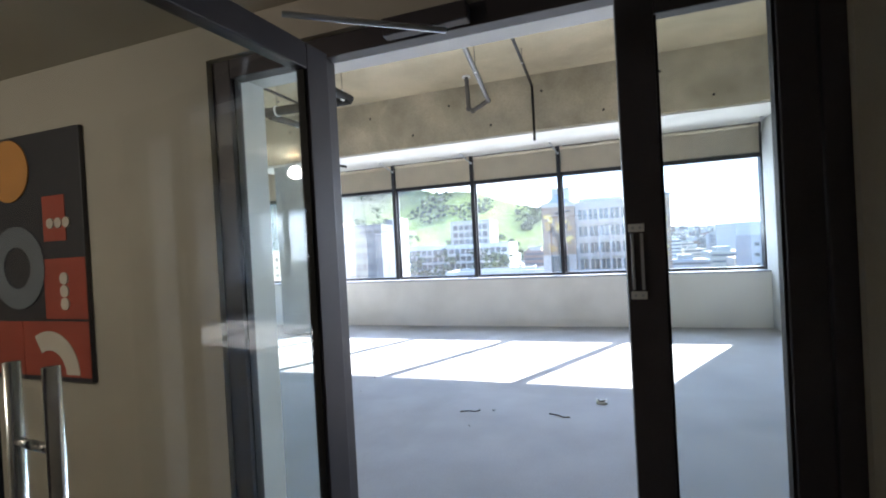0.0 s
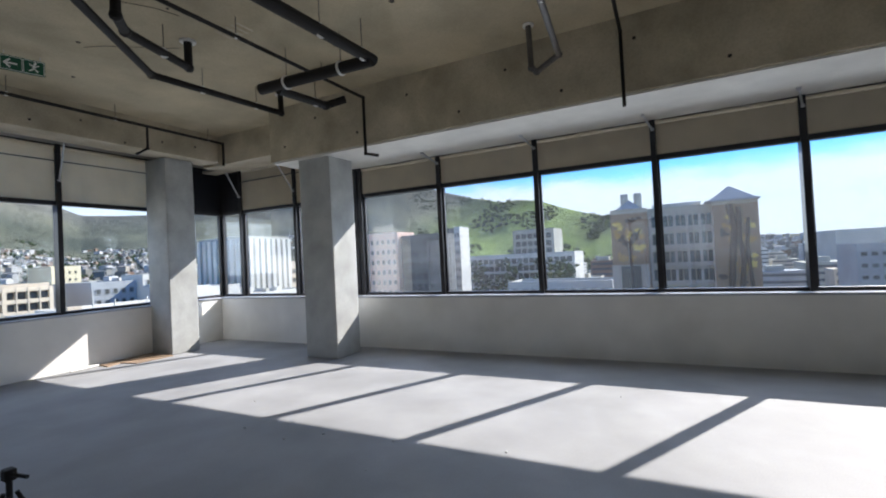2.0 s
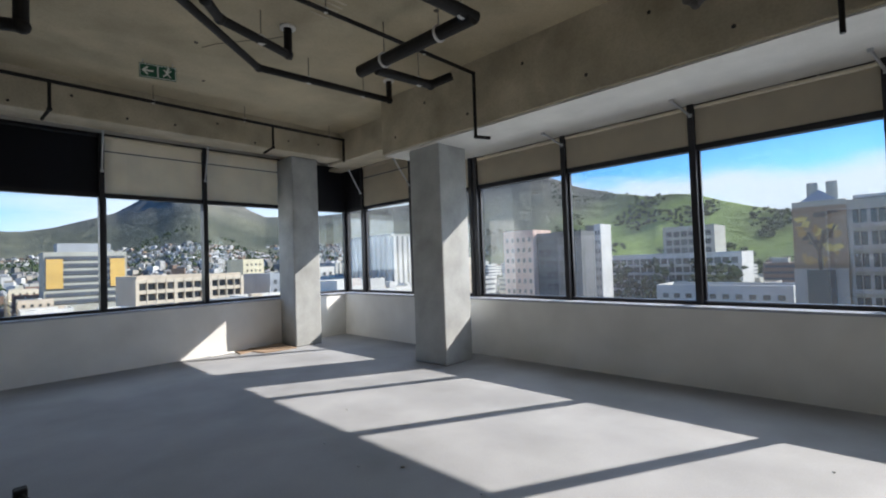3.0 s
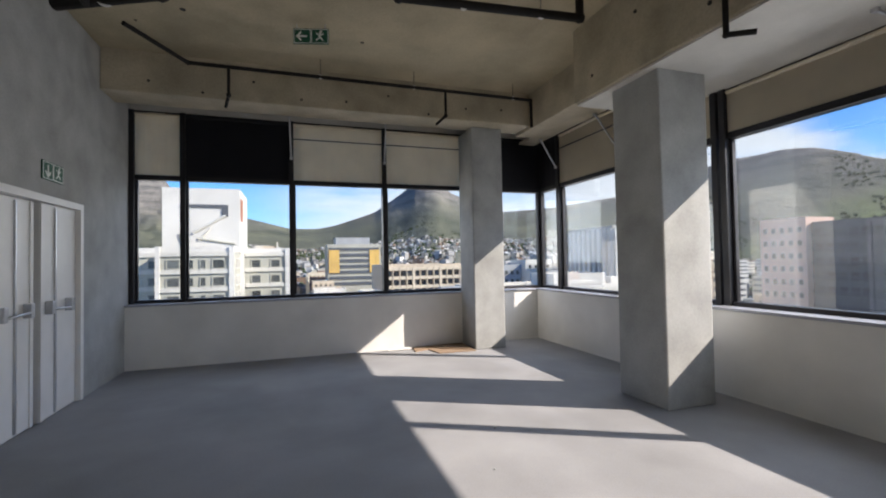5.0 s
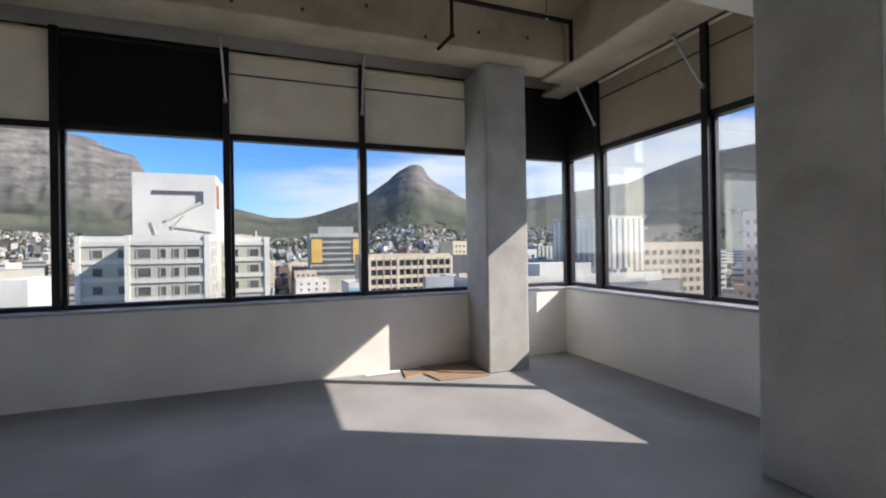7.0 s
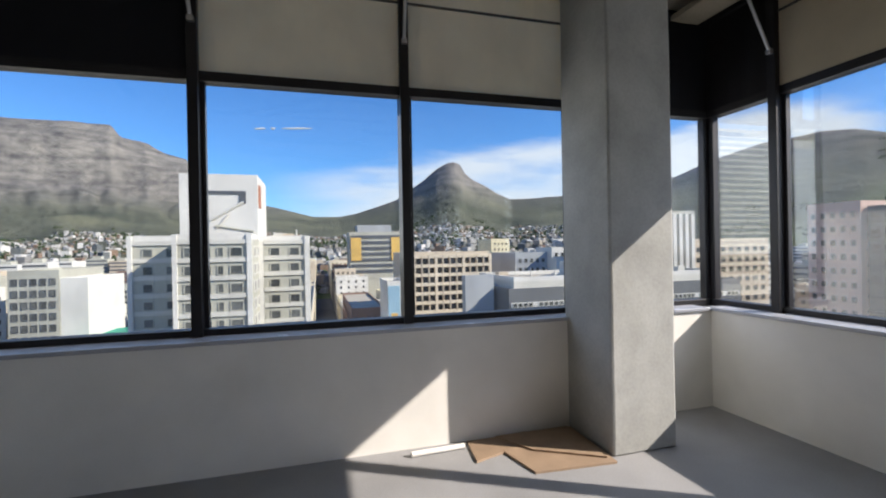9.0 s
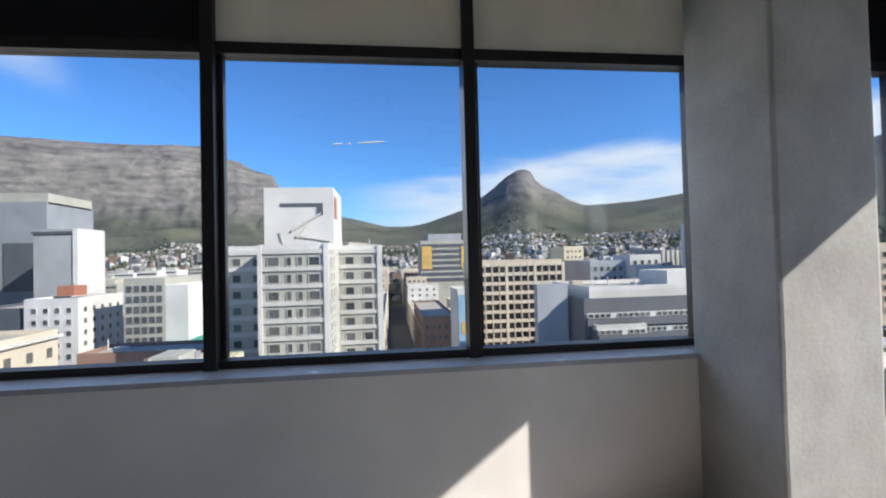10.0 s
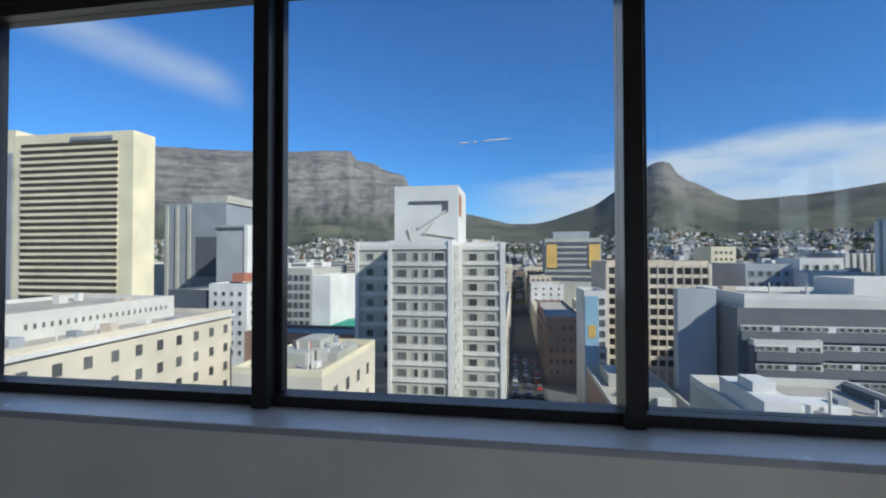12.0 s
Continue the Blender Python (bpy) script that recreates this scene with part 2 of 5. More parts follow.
def tube(bm, pts, r, n=12, cap=True):
    """A pipe along a run of points, with mitred corners."""
    pts = [Vector(p) for p in pts]
    rings = []
    for i, p in enumerate(pts):
        a = (pts[i] - pts[i - 1]).normalized() if i else None
        b = (pts[i + 1] - pts[i]).normalized() if i + 1 < len(pts) else None
        d = (a + b).normalized() if a and b else (a or b)
        side = (a or b).cross(Vector((0.31, 0.17, 1))).normalized()
        up = side.cross(a or b).normalized()
        ring = []
        for k in range(n):
            q = side * math.cos(2 * math.pi * k / n) * r + up * math.sin(2 * math.pi * k / n) * r
            if a and b and abs(d.dot(a)) > 0.2:
                q = q - a * (q.dot(d) / a.dot(d))
            ring.append(bm.verts.new(p + q))
        rings.append(ring)
        if a and b:
            s2 = b.cross(Vector((0.31, 0.17, 1))).normalized()
            u2 = s2.cross(b).normalized()
            r2 = []
            for k in range(n):
                q = s2 * math.cos(2 * math.pi * k / n) * r + u2 * math.sin(2 * math.pi * k / n) * r
                if abs(d.dot(b)) > 0.2:
                    q = q - b * (q.dot(d) / b.dot(d))
                r2.append(bm.verts.new(p + q))
            rings.append(r2)
    step = [(0, 1)] if len(pts) == 2 else []
    if len(pts) > 2:
        step = [(0, 1)] + [(2 * i, 2 * i + 1) for i in range(1, len(pts) - 1)]
    for i, j in step:
        for k in range(n):
            bm.faces.new((rings[i][k], rings[i][(k + 1) % n], rings[j][(k + 1) % n], rings[j][k]))
    if cap:
        bm.faces.new(rings[0][::-1]), bm.faces.new(rings[-1])
    return bm


def empty(name, label, category, group="", kind="", at=(0, 0, 0)):
    ob = new(name)
    ob.location = at
    ob.empty_display_size = 0.1
    return tagged(ob, label, category, group, kind)


def rough_box(x0, x1, y0, y1, z0, z1, seed, wob=0.006, cut=0.16):
    """A plastered block with slightly wavering faces and worn corners."""
    bm = boxed(x0, x1, y0, y1, z0, z1)
    bmesh.ops.bevel(bm, geom=list(bm.edges), offset=0.018, segments=2, profile=0.5, affect="EDGES")
    long = [e for e in bm.edges if e.calc_length() > cut * 2]
    bmesh.ops.subdivide_edges(bm, edges=long, cuts=9, use_grid_fill=True)
    for v in bm.verts:
        p = v.co * 1.7 + Vector((seed, 0, 0))
        v.co += Vector((noise.noise(p), noise.noise(p + Vector((9, 0, 0))), 0)) * wob
    return bm


# ---- the shell ----
FZ = -0.045                  # floor level
CEIL = 4.15
NY, WX = 8.79, -9.31         # window planes
NIN, WIN = 8.535, -9.065       # inner faces under the sills
SILLZ, TOPZ = 0.875, 2.70
SOUTH, LOBBY = 1.98, 1.70    # the two faces of the entrance wall
EAST = 9.5
OUT = 0.30

tagged(link("floor", boxed(WIN - 0.6, EAST, SOUTH - 0.5, NY + 0.2, FZ - 0.3, FZ), SCREED), "bare grey concrete screed floor with dusty scuffs", "floor", kind="structure")
tagged(link("lobby_floor", boxed(-4.0, 3.5, -4.0, SOUTH - 0.5, FZ - 0.3, FZ - 0.002), SCREED), "grey concrete lobby floor outside the glass door", "floor", kind="structure")
tagged(link("ceiling", boxed(WX - 0.1, EAST, LOBBY, NY + 0.3, CEIL, CEIL + 0.3), SLAB), "raw off-white concrete slab ceiling", "ceiling", kind="structure")
tagged(link("lobby_ceiling", boxed(-4.0, 3.5, -4.0, LOBBY, 2.46, 2.6), LOBBYWALL), "plain painted lobby ceiling", "ceiling", kind="structure")

tagged(link("wall_north", boxed(WX - 0.1, EAST, NIN, NY + 0.12, FZ - 3, SILLZ - 0.03), PLASTER), "white plastered upstand wall below the windows", "wall", kind="structure")
tagged(link("wall_west", boxed(WX - 0.12, WIN, SOUTH - 0.4, NIN, FZ - 3, SILLZ - 0.03), PLASTER), "white plastered upstand wall below the windows", "wall", kind="structure")
tagged(link("window_sill_north", boxed(WIN - 0.03, EAST, NIN - 0.025, NY - 0.03, SILLZ - 0.03, SILLZ, bevel=0.006), SILL), "grey painted window ledge", "window sill", kind="structure")
tagged(link("window_sill_west", boxed(WX + 0.03, WIN + 0.025, SOUTH, NIN - 0.03, SILLZ - 0.03, SILLZ, bevel=0.006), SILL), "grey painted window ledge", "window sill", kind="structure")
tagged(link("wall_east", boxed(EAST, EAST + 0.2, LOBBY, NY + 0.3, FZ - 0.3, CEIL), GREYPLASTER), "grey plastered end wall", "wall", kind="structure")

# the entrance wall, with openings for the glass door and the white fire door
DX0, DX1, DTOP = -1.248, 0.83, 2.32
FX0, FX1, FTOP = -7.74, -6.04, 2.12
bm = bmesh.new()
for x0, x1, z0, z1 in ((WX - 0.12, FX0, FZ - 0.3, CEIL), (FX0, FX1, FTOP, CEIL), (FX1, DX0, FZ - 0.3, CEIL), (DX0, DX1, DTOP, CEIL), (DX1, EAST, FZ - 0.3, CEIL)):
    box(bm, x0, x1, LOBBY + 0.004, SOUTH, z0, z1)
tagged(link("wall_south", bm, GREYPLASTER), "grey cement-plastered wall with two doorways", "wall", kind="structure")
bm = bmesh.new()
for x0, x1, z0, z1 in ((-4.0, DX0, FZ, 2.46), (DX0, DX1, DTOP, 2.46), (DX1, 3.5, FZ, 2.46)):
    box(bm, x0, x1, LOBBY - 0.03, LOBBY, z0, z1)
tagged(link("lobby_wall_north", bm, LOBBYWALL), "beige painted lobby wall round the glass door", "wall", kind="structure")
for nm, b in (("lobby_wall_west", (-4.2, -4.0, -4, LOBBY, FZ, 2.6)), ("lobby_wall_east", (3.5, 3.7, -4, LOBBY, FZ, 2.6)), ("lobby_wall_south", (-4.2, 3.7, -4.2, -4, FZ, 2.6))):
    tagged(link(nm, boxed(*b), LOBBYWALL), "beige painted lobby wall", "wall", kind="structure")
tagged(link("fire_door_recess", boxed(FX0 - 0.1, FX1 + 0.1, LOBBY - 0.2, LOBBY, FZ, FTOP + 0.1), GREYPLASTER), "dark closing wall behind the white door", "wall", kind="structure")

bm = bmesh.new()
for b in ((DX0, DX0 + 0.012, FZ, DTOP, SOUTH + 0.003), (DX1 - 0.012, DX1, FZ, DTOP, SOUTH + 0.003), (DX0 + 0.012, DX1 - 0.012, DTOP - 0.012, DTOP, SOUTH + 0.003)):
    box(bm, b[0], b[1], LOBBY + 0.062, b[4], b[2], b[3])
tagged(link("door_reveal", bm, WHITEPAINT), "white plastered reveal behind the glass door", "trim", kind="structure")

# beams: a deep one along the north windows, shallower ones round the corner
BN, BNZ = 7.46, 3.25
BW, BWZ = -8.22, 3.62
DEEP0, DEEP1 = -6.25, 4.2


def beam(name, b, label):
    ob = link(name, rough_box(*b, seed=b[0], wob=0.008), RAWCONC)
    tagged(ob, label, "beam", kind="structure")
    return ob


north_beam = beam("beam_north", (DEEP0, DEEP1, BN, NY + 0.25, BNZ + 0.012, CEIL + 0.02), "deep raw concrete beam with formwork tie holes")
beam("beam_corner", (BW - 0.5, DEEP0 - 0.004, 7.97, 8.32, BWZ - 0.05, CEIL + 0.02), "shallow raw concrete beam beside the corner column")
beam("beam_east", (DEEP1 + 0.004, EAST, BN + 0.15, NY + 0.25, BWZ - 0.05, CEIL + 0.02), "shallow raw concrete beam")
west_beam = beam("beam_west", (BW - 0.5, BW, SOUTH, 7.966, BWZ, CEIL + 0.02), "shallow raw concrete beam along the west windows")
tagged(link("soffit_north", boxed(DEEP0 + 0.03, DEEP1 - 0.03, BN + 0.03, NY + 0.1, BNZ - 0.01, BNZ + 0.01), SOFFIT), "pale painted underside of the deep beam", "soffit", kind="structure")
tagged(link("wall_over_windows", boxed(WX - 0.12, WX + 0.02, SOUTH - 0.3, NY, 3.71, CEIL + 0.02), SOFFIT), "pale lintel above the west windows", "wall", kind="structure")
tagged(link("wall_over_corner", boxed(WX + 0.02, DEEP0, NY - 0.02, NY + 0.12, 3.66, CEIL + 0.02), SOFFIT), "pale lintel above the corner windows", "wall", kind="structure")

# added to close the gap over these windows and stop stray sun
tagged(link("wall_over_east_windows", boxed(DEEP1, EAST, NY - 0.02, NY + 0.12, BNZ - 0.03, BWZ - 0.03), SOFFIT), "pale lintel above the east windows", "wall", kind="structure")

# columns
for b, lab in (((-5.73, -5.075, 7.58, 8.18, FZ, BNZ), "free-standing grey plastered concrete column"),
               ((-9.10, -8.48, 7.03, 7.58, FZ, BWZ), "grey plastered concrete column against the window wall"),
               ((2.79, 3.50, 8.12, 8.70, FZ, BNZ), "grey plastered concrete column between two window runs")):
    tagged(link("column", rough_box(*b, seed=b[0]), GREYPLASTER), lab, "column", "plastered columns", "structure")

# ---- windows ----
AX = (-9.31, -8.59, -6.99, -5.345, -3.69, -2.015, -0.37, 1.27, 2.81, 4.65, 6.32, 7.99, 9.5)
BY = (2.01, 2.67, 4.21, 5.72, 7.23, 8.79)


def window_run(name, label, marks, axis, plane, zt, inward, glass):
    """A band of fixed windows: bottom rail, transom, uprights, panes. inward: sign of the room side."""
    root = empty(name, label, "window", kind="structure")

    def b(u0, u1, d0, d1, z0, z1, bev=0.004):
        a, c = sorted((plane + inward * d0, plane + inward * d1))
        return boxed(u0, u1, a, c, z0, z1, bevel=bev) if axis == "x" else boxed(a, c, u0, u1, z0, z1, bevel=bev)
    lo, hi = marks[0], marks[-1]
    part("window_sill_rail", b(lo, hi, -0.06, 0.05, SILLZ - 0.02, SILLZ + 0.045), FRAME, root)
    part("transom", b(lo, hi, -0.06, 0.05, TOPZ - 0.01, TOPZ + 0.05), FRAME, root)
    part("head_rail", b(lo, hi, -0.05, 0.04, zt - 0.05, zt), FRAME, root)
    for i, u in enumerate(marks):
        w = 0.036
        part("mullion", b(u - w, u + w, -0.07, 0.09, SILLZ - 0.01, zt - 0.002), FRAME, root)
        if i + 1 < len(marks):
            v = marks[i + 1]
            pane = part("pane", b(u + w, v - w, -0.012, -0.004, SILLZ + 0.045, TOPZ - 0.01, 0), glass, root)
            pane.visible_shadow = False
            if axis == "y":                      # the west side is glazed up behind its blinds, so sky light brightens them
                part("upper_pane", b(u + w, v - w, -0.012, -0.004, TOPZ + 0.05, zt - 0.05, 0), glass, root).visible_shadow = False
            else:
                # unseen panel, added to keep sun and sky slits off the blind
                part("spandrel_panel", b(u + w, v - w, -0.03, -0.01, TOPZ + 0.05, zt - 0.05, 0), FRAME, root, "unseen dark panel added to stop sun behind the blind")
            if v - u > 0.3:
                part("glazing_bead", b(u + w, u + w + 0.03, -0.03, 0.02, SILLZ + 0.05, TOPZ - 0.012), FRAME, root)
    return root


window_run("window_1", "black aluminium strip window over the city, north side", AX[3:], "x", NY, BNZ - 0.012, -1, COATED)
window_run("window_2", "black aluminium corner window, north side", AX[:3] + (-5.45,), "x", NY, 3.66, -1, COATED)
window_run("window_3", "black aluminium strip window towards the mountain", BY, "y", WX, 3.71, 1, GLASS)


def blind(x0, x1, y0, y1, z0, z1, dark=False, batten=False):
    """A drawn-up fabric blind: sheet, bottom bar, head tube."""
    root = empty("roller_blind", ("black" if dark else "cream") + " fabric blind drawn over the upper window", "blind", "window blinds", at=((x0 + x1) / 2, (y0 + y1) / 2, z0))
    off = Matrix.Translation(-root.location)
    m = BLACKBLIND if dark else BLIND
    along = x1 - x0 > y1 - y0
    bm = bmesh.new()
    n = 14
    front, backv = [], []
    for k in range(n + 1):
        f = k / n
        wob = 0.004 * math.sin(f * 9 + x0 * 3) + 0.003 * math.sin(f * 23)
        for z, row in ((z0, front), (z1, backv)):
            p = (x0 + f * (x1 - x0), (y0 + y1) / 2 + wob, z) if along else ((x0 + x1) / 2 + wob, y0 + f * (y1 - y0), z)
            row.append(bm.verts.new(p))
    for k in range(n):
        bm.faces.new((front[k], front[k + 1], backv[k + 1], backv[k]))
    bmesh.ops.solidify(bm, geom=list(bm.faces), thickness=0.004)
    bm.transform(off)
    part("fabric", bm, m, root)
    bm = boxed(x0, x1, y0 - 0.006, y1 + 0.006, z0 - 0.02, z0 + 0.004) if along else boxed(x0 - 0.006, x1 + 0.006, y0, y1, z0 - 0.02, z0 + 0.004)
    bm.transform(off)
    part("bottom_bar", bm, FRAME, root, "dark bottom bar")
    zt = z1 - 0.03
    ends = ((x0, (y0 + y1) / 2, zt), (x1, (y0 + y1) / 2, zt)) if along else (((x0 + x1) / 2, y0, zt), ((x0 + x1) / 2, y1, zt))
    bm = tube(bmesh.new(), ends, 0.022)
    bm.transform(off)
    part("roller_tube", bm, m, root)
    if batten:
        # thin dark strip: the shadow line of slack cloth, built as a part
        zb = z1 - 0.27
        bm = boxed(x0, x1, y0 - 0.012, y0 + 0.002, zb, zb + 0.016) if along else boxed(x1 - 0.002, x1 + 0.012, y0, y1, zb, zb + 0.016)
        bm.transform(off)
        part("batten", bm, STEELPIPE, root, "thin grey strip for the shadow line of slack cloth")
    return root


for i in range(len(AX) - 1):
    u, v = AX[i] + 0.033, AX[i + 1] - 0.033
    top = BNZ - 0.02 if i >= 3 else 3.64
    blind(u, v, NY - 0.045, NY - 0.035, TOPZ + 0.055, top, dark=i == 0, batten=i in (1, 2))
for i in range(len(BY) - 1):
    u, v = BY[i] + 0.033, BY[i + 1] - 0.033
    if i == 4:
        blind(WX + 0.035, WX + 0.045, 7.58, v, TOPZ + 0.055, 3.69, True)
        continue
    blind(WX + 0.035, WX + 0.045, u, v, TOPZ + 0.055, 3.69, i == 1, i in (2, 3))

# ---- the glass entrance door ----
entrance = empty("door_1", "dark bronze aluminium glass entrance screen with an open leaf", "door", kind="structure", at=(0, 0, 0))
DY0, DY1 = LOBBY - 0.005, LOBBY + 0.06
HEAD = DTOP - 0.075
for nm, b in (("jamb", (DX0, DX0 + 0.09, DY0, DY1, FZ, DTOP)), ("post", (-0.81, -0.715, DY0, DY1, FZ, HEAD)),
              ("head", (DX0 + 0.09, DX1 - 0.06, DY0, DY1, HEAD, DTOP)), ("jamb", (DX1 - 0.06, DX1, DY0, DY1, FZ, DTOP)),
              ("sidelight_rail", (DX0 + 0.09, -0.81, DY0, DY1, FZ, FZ + 0.10))):
    part(nm, boxed(*b, bevel=0.004), DOORFRAME, entrance)
part("pane", boxed(DX0 + 0.09, -0.81, LOBBY + 0.022, LOBBY + 0.030, FZ + 0.10, HEAD), DOORGLASS, entrance)
for x in (DX0 + 0.09, -0.818):
    part("glazing_gasket", boxed(x, x + 0.008, LOBBY + 0.012, LOBBY + 0.040, FZ + 0.10, HEAD), BLACKPIPE, entrance, "black rubber glazing gasket")


def leaf(name, w, h, hinge, lock, rail, label, pull):
    """A glazed door leaf; its hinge is at the origin and it lies along +x."""
    root = empty(name, label, "door")
    for nm, b in (("hinge_stile", (0, hinge, -0.025, 0.025, 0.01, h)), ("lock_stile", (w - lock, w, -0.025, 0.025, 0.01, h)),
                  ("top_rail", (hinge, w - lock, -0.025, 0.025, h - rail, h)), ("bottom_rail", (hinge, w - lock, -0.025, 0.025, 0.01, 0.16))):
        part(nm, boxed(*b, bevel=0.004), DOORFRAME, root)
    part("pane", boxed(hinge, w - lock, -0.004, 0.004, 0.16, h - rail), DOORGLASS, root)
    for x in (hinge, w - lock - 0.008):
        part("glazing_gasket", boxed(x, x + 0.008, -0.016, 0.016, 0.16, h - rail), BLACKPIPE, root, "black rubber glazing gasket")
    if pull:
        for s in (1, -1):
            hd = part("pull_handle", tube(bmesh.new(), ((w - 0.18, s * 0.07, 0.50), (w - 0.18, s * 0.07, 1.40)), 0.014), CHROME, root, "long brushed steel pull bar", True)
            for z in (0.68, 1.25):
                part("standoff", tube(bmesh.new(), ((w - 0.18, s * 0.07, z), (w - 0.18, s * 0.004, z)), 0.009), CHROME, hd, smooth=True)
    return root


open_leaf = leaf("glass_door_leaf", 1.06, HEAD - FZ - 0.004, 0.11, 0.12, 0.09, "open glass door leaf in a dark bronze frame", True)
open_leaf.matrix_world = pose(-0.712, LOBBY - 0.032, FZ, 0, 0, 264)
tagged(open_leaf, group="entrance door leaves")
NARROW = 0.492
fixed_leaf = leaf("glass_door_leaf", NARROW, HEAD - FZ - 0.004, 0.09, 0.105, 0.07, "narrow closed glass door leaf with an alloy flush bolt", False)
fixed_leaf.matrix_world = pose(DX1 - 0.062, LOBBY + 0.028, FZ, 0, 0, 180)
tagged(fixed_leaf, group="entrance door leaves")
lockx = NARROW - 0.03
for z in (1.398, 1.598):
    pl = part("bolt_plate", boxed(lockx - 0.022, lockx + 0.022, 0.026, 0.032, z - 0.012, z + 0.012, bevel=0.002), WHITEPAINT, fixed_leaf, "pale plastic end plate")
    for dx in (-0.01, 0.01):
        part("screw", tube(bmesh.new(), ((lockx + dx, 0.032, z), (lockx + dx, 0.035, z)), 0.004, 8), ALU, pl)
for dx in (-0.014, 0.012):
    part("flush_bolt", boxed(lockx + dx - 0.003, lockx + dx + 0.005, 0.026, 0.036, 1.415, 1.582, bevel=0.001), ALU, fixed_leaf, "alloy strip")
closer = tagged(link("door_closer", boxed(-0.46, -0.16, LOBBY - 0.055, LOBBY - 0.006, DTOP - 0.07, DTOP - 0.01, bevel=0.006), DOORFRAME), "dark overhead door closer on the door head", "door closer")
part("closer_arm", tube(bmesh.new(), ((-0.24, LOBBY - 0.03, DTOP - 0.085), (-0.67, LOBBY - 0.30, DTOP - 0.065)), 0.009), ALU, closer, "alloy closer arm")

# poster on the lobby wall
POSTER = [mat("poster_" + n, c, 0.5, var=0.08, scale=6, bump=0) for n, c in (("dark", (0.035, 0.035, 0.045)), ("red", (0.42, 0.08, 0.05)), ("orange", (0.65, 0.30, 0.08)), ("slate", (0.16, 0.18, 0.21)), ("cream", (0.72, 0.66, 0.56)))]
PX0, PX1, PZ0, PZ1, PY = -2.70, -1.98, 0.995, 2.165, LOBBY - 0.03
poster = tagged(link("poster", boxed(PX0, PX1, PY - 0.022, PY, PZ0, PZ1, bevel=0.003), POSTER[0]), "dark abstract poster of red, orange and slate shapes", "poster")


def disc(bm, cx, cz, r0, r1, y0, y1, a0=0, a1=360, n=28):
    full = a1 - a0 >= 360
    rows = []
    for k in range(n + 1):
        a = radians(a0 + (a1 - a0) * k / n)
        rows.append([bm.verts.new((cx + math.cos(a) * r, y, cz + math.sin(a) * r)) for r, y in ((r0, y0), (r1, y0), (r1, y1), (r0, y1))])
    for k in range(n):
        p, q = rows[k], rows[k + 1]
        for i in range(4):
            j = (i + 1) % 4
            bm.faces.new((p[i], p[j], q[j], q[i]))
    if not full:
        bm.faces.new(rows[0][::-1]), bm.faces.new(rows[-1])
    return bm


ys = (PY - 0.0245, PY - 0.021)
pw, ph = PX1 - PX0, PZ1 - PZ0
for nm, b, m in (("panel", (0.0, 0.36, 0.02, 0.24), 1), ("panel", (0.60, 1.0, 0.25, 0.49), 1), ("panel", (0.62, 0.84, 0.56, 0.74), 1), ("panel", (0.36, 1.0, 0.02, 0.24), 1)):
    part(nm, boxed(PX0 + b[0] * pw + 0.002, PX0 + b[1] * pw - 0.002, *ys, PZ0 + b[2] * ph, PZ0 + b[3] * ph), POSTER[m], poster, "red block")
part("ring", disc(bmesh.new(), PX0 + 0.34 * pw, PZ0 + 0.46 * ph, 0.10, 0.20, ys[0] - 0.003, ys[1]), POSTER[3], poster, "slate ring")
part("disc", disc(bmesh.new(), PX0 + 0.30 * pw, PZ0 + 0.86 * ph, 0.001, 0.15, ys[0] - 0.003, ys[1]), POSTER[2], poster, "orange disc")
part("arc", disc(bmesh.new(), PX0 + 0.62 * pw, PZ0 + 0.03 * ph, 0.11, 0.20, ys[0] - 0.003, ys[1], 0, 120), POSTER[4], poster, "cream arc")
for i, zf in ((0, 0.63), (1, 0.63), (2, 0.63)):
    part("petal", disc(bmesh.new(), PX0 + (0.70 + 0.075 * i) * pw, PZ0 + zf * ph, 0.001, 0.024, ys[0] - 0.005, ys[1]), POSTER[4], poster, "cream oval")
for i in range(3):
    part("petal", disc(bmesh.new(), PX0 + 0.80 * pw, PZ0 + (0.31 + 0.05 * i) * ph, 0.001, 0.028, ys[0] - 0.005, ys[1]), POSTER[4], poster, "cream oval")

# lobby lamp: a small warm downlight under the ceiling
LAMP = glow_mat("warm_lamp", (1.0, 0.70, 0.40), 1.5)
lamp = tagged(link("ceiling_lamp", disc(bmesh.new(), 0, 0, 0.060, 0.085, -0.012, 0.0), WHITEPAINT), "small round warm downlight in the lobby ceiling", "lamp")
lamp.matrix_world = pose(-2.4, -0.3, 2.46 - 0.014, 90, 0, 0)
part("diffuser", disc(bmesh.new(), 0, 0, 0.001, 0.058, -0.008, -0.003), LAMP, lamp, "glowing opal disc").visible_shadow = False
ld = bpy.data.lights.new("lamp_bulb", "POINT")
ld.energy, ld.color, ld.shadow_soft_size = 3.9, (1.0, 0.87, 0.72), 0.06
new("lamp_bulb", ld).location = (-2.4, -0.3, 2.28)

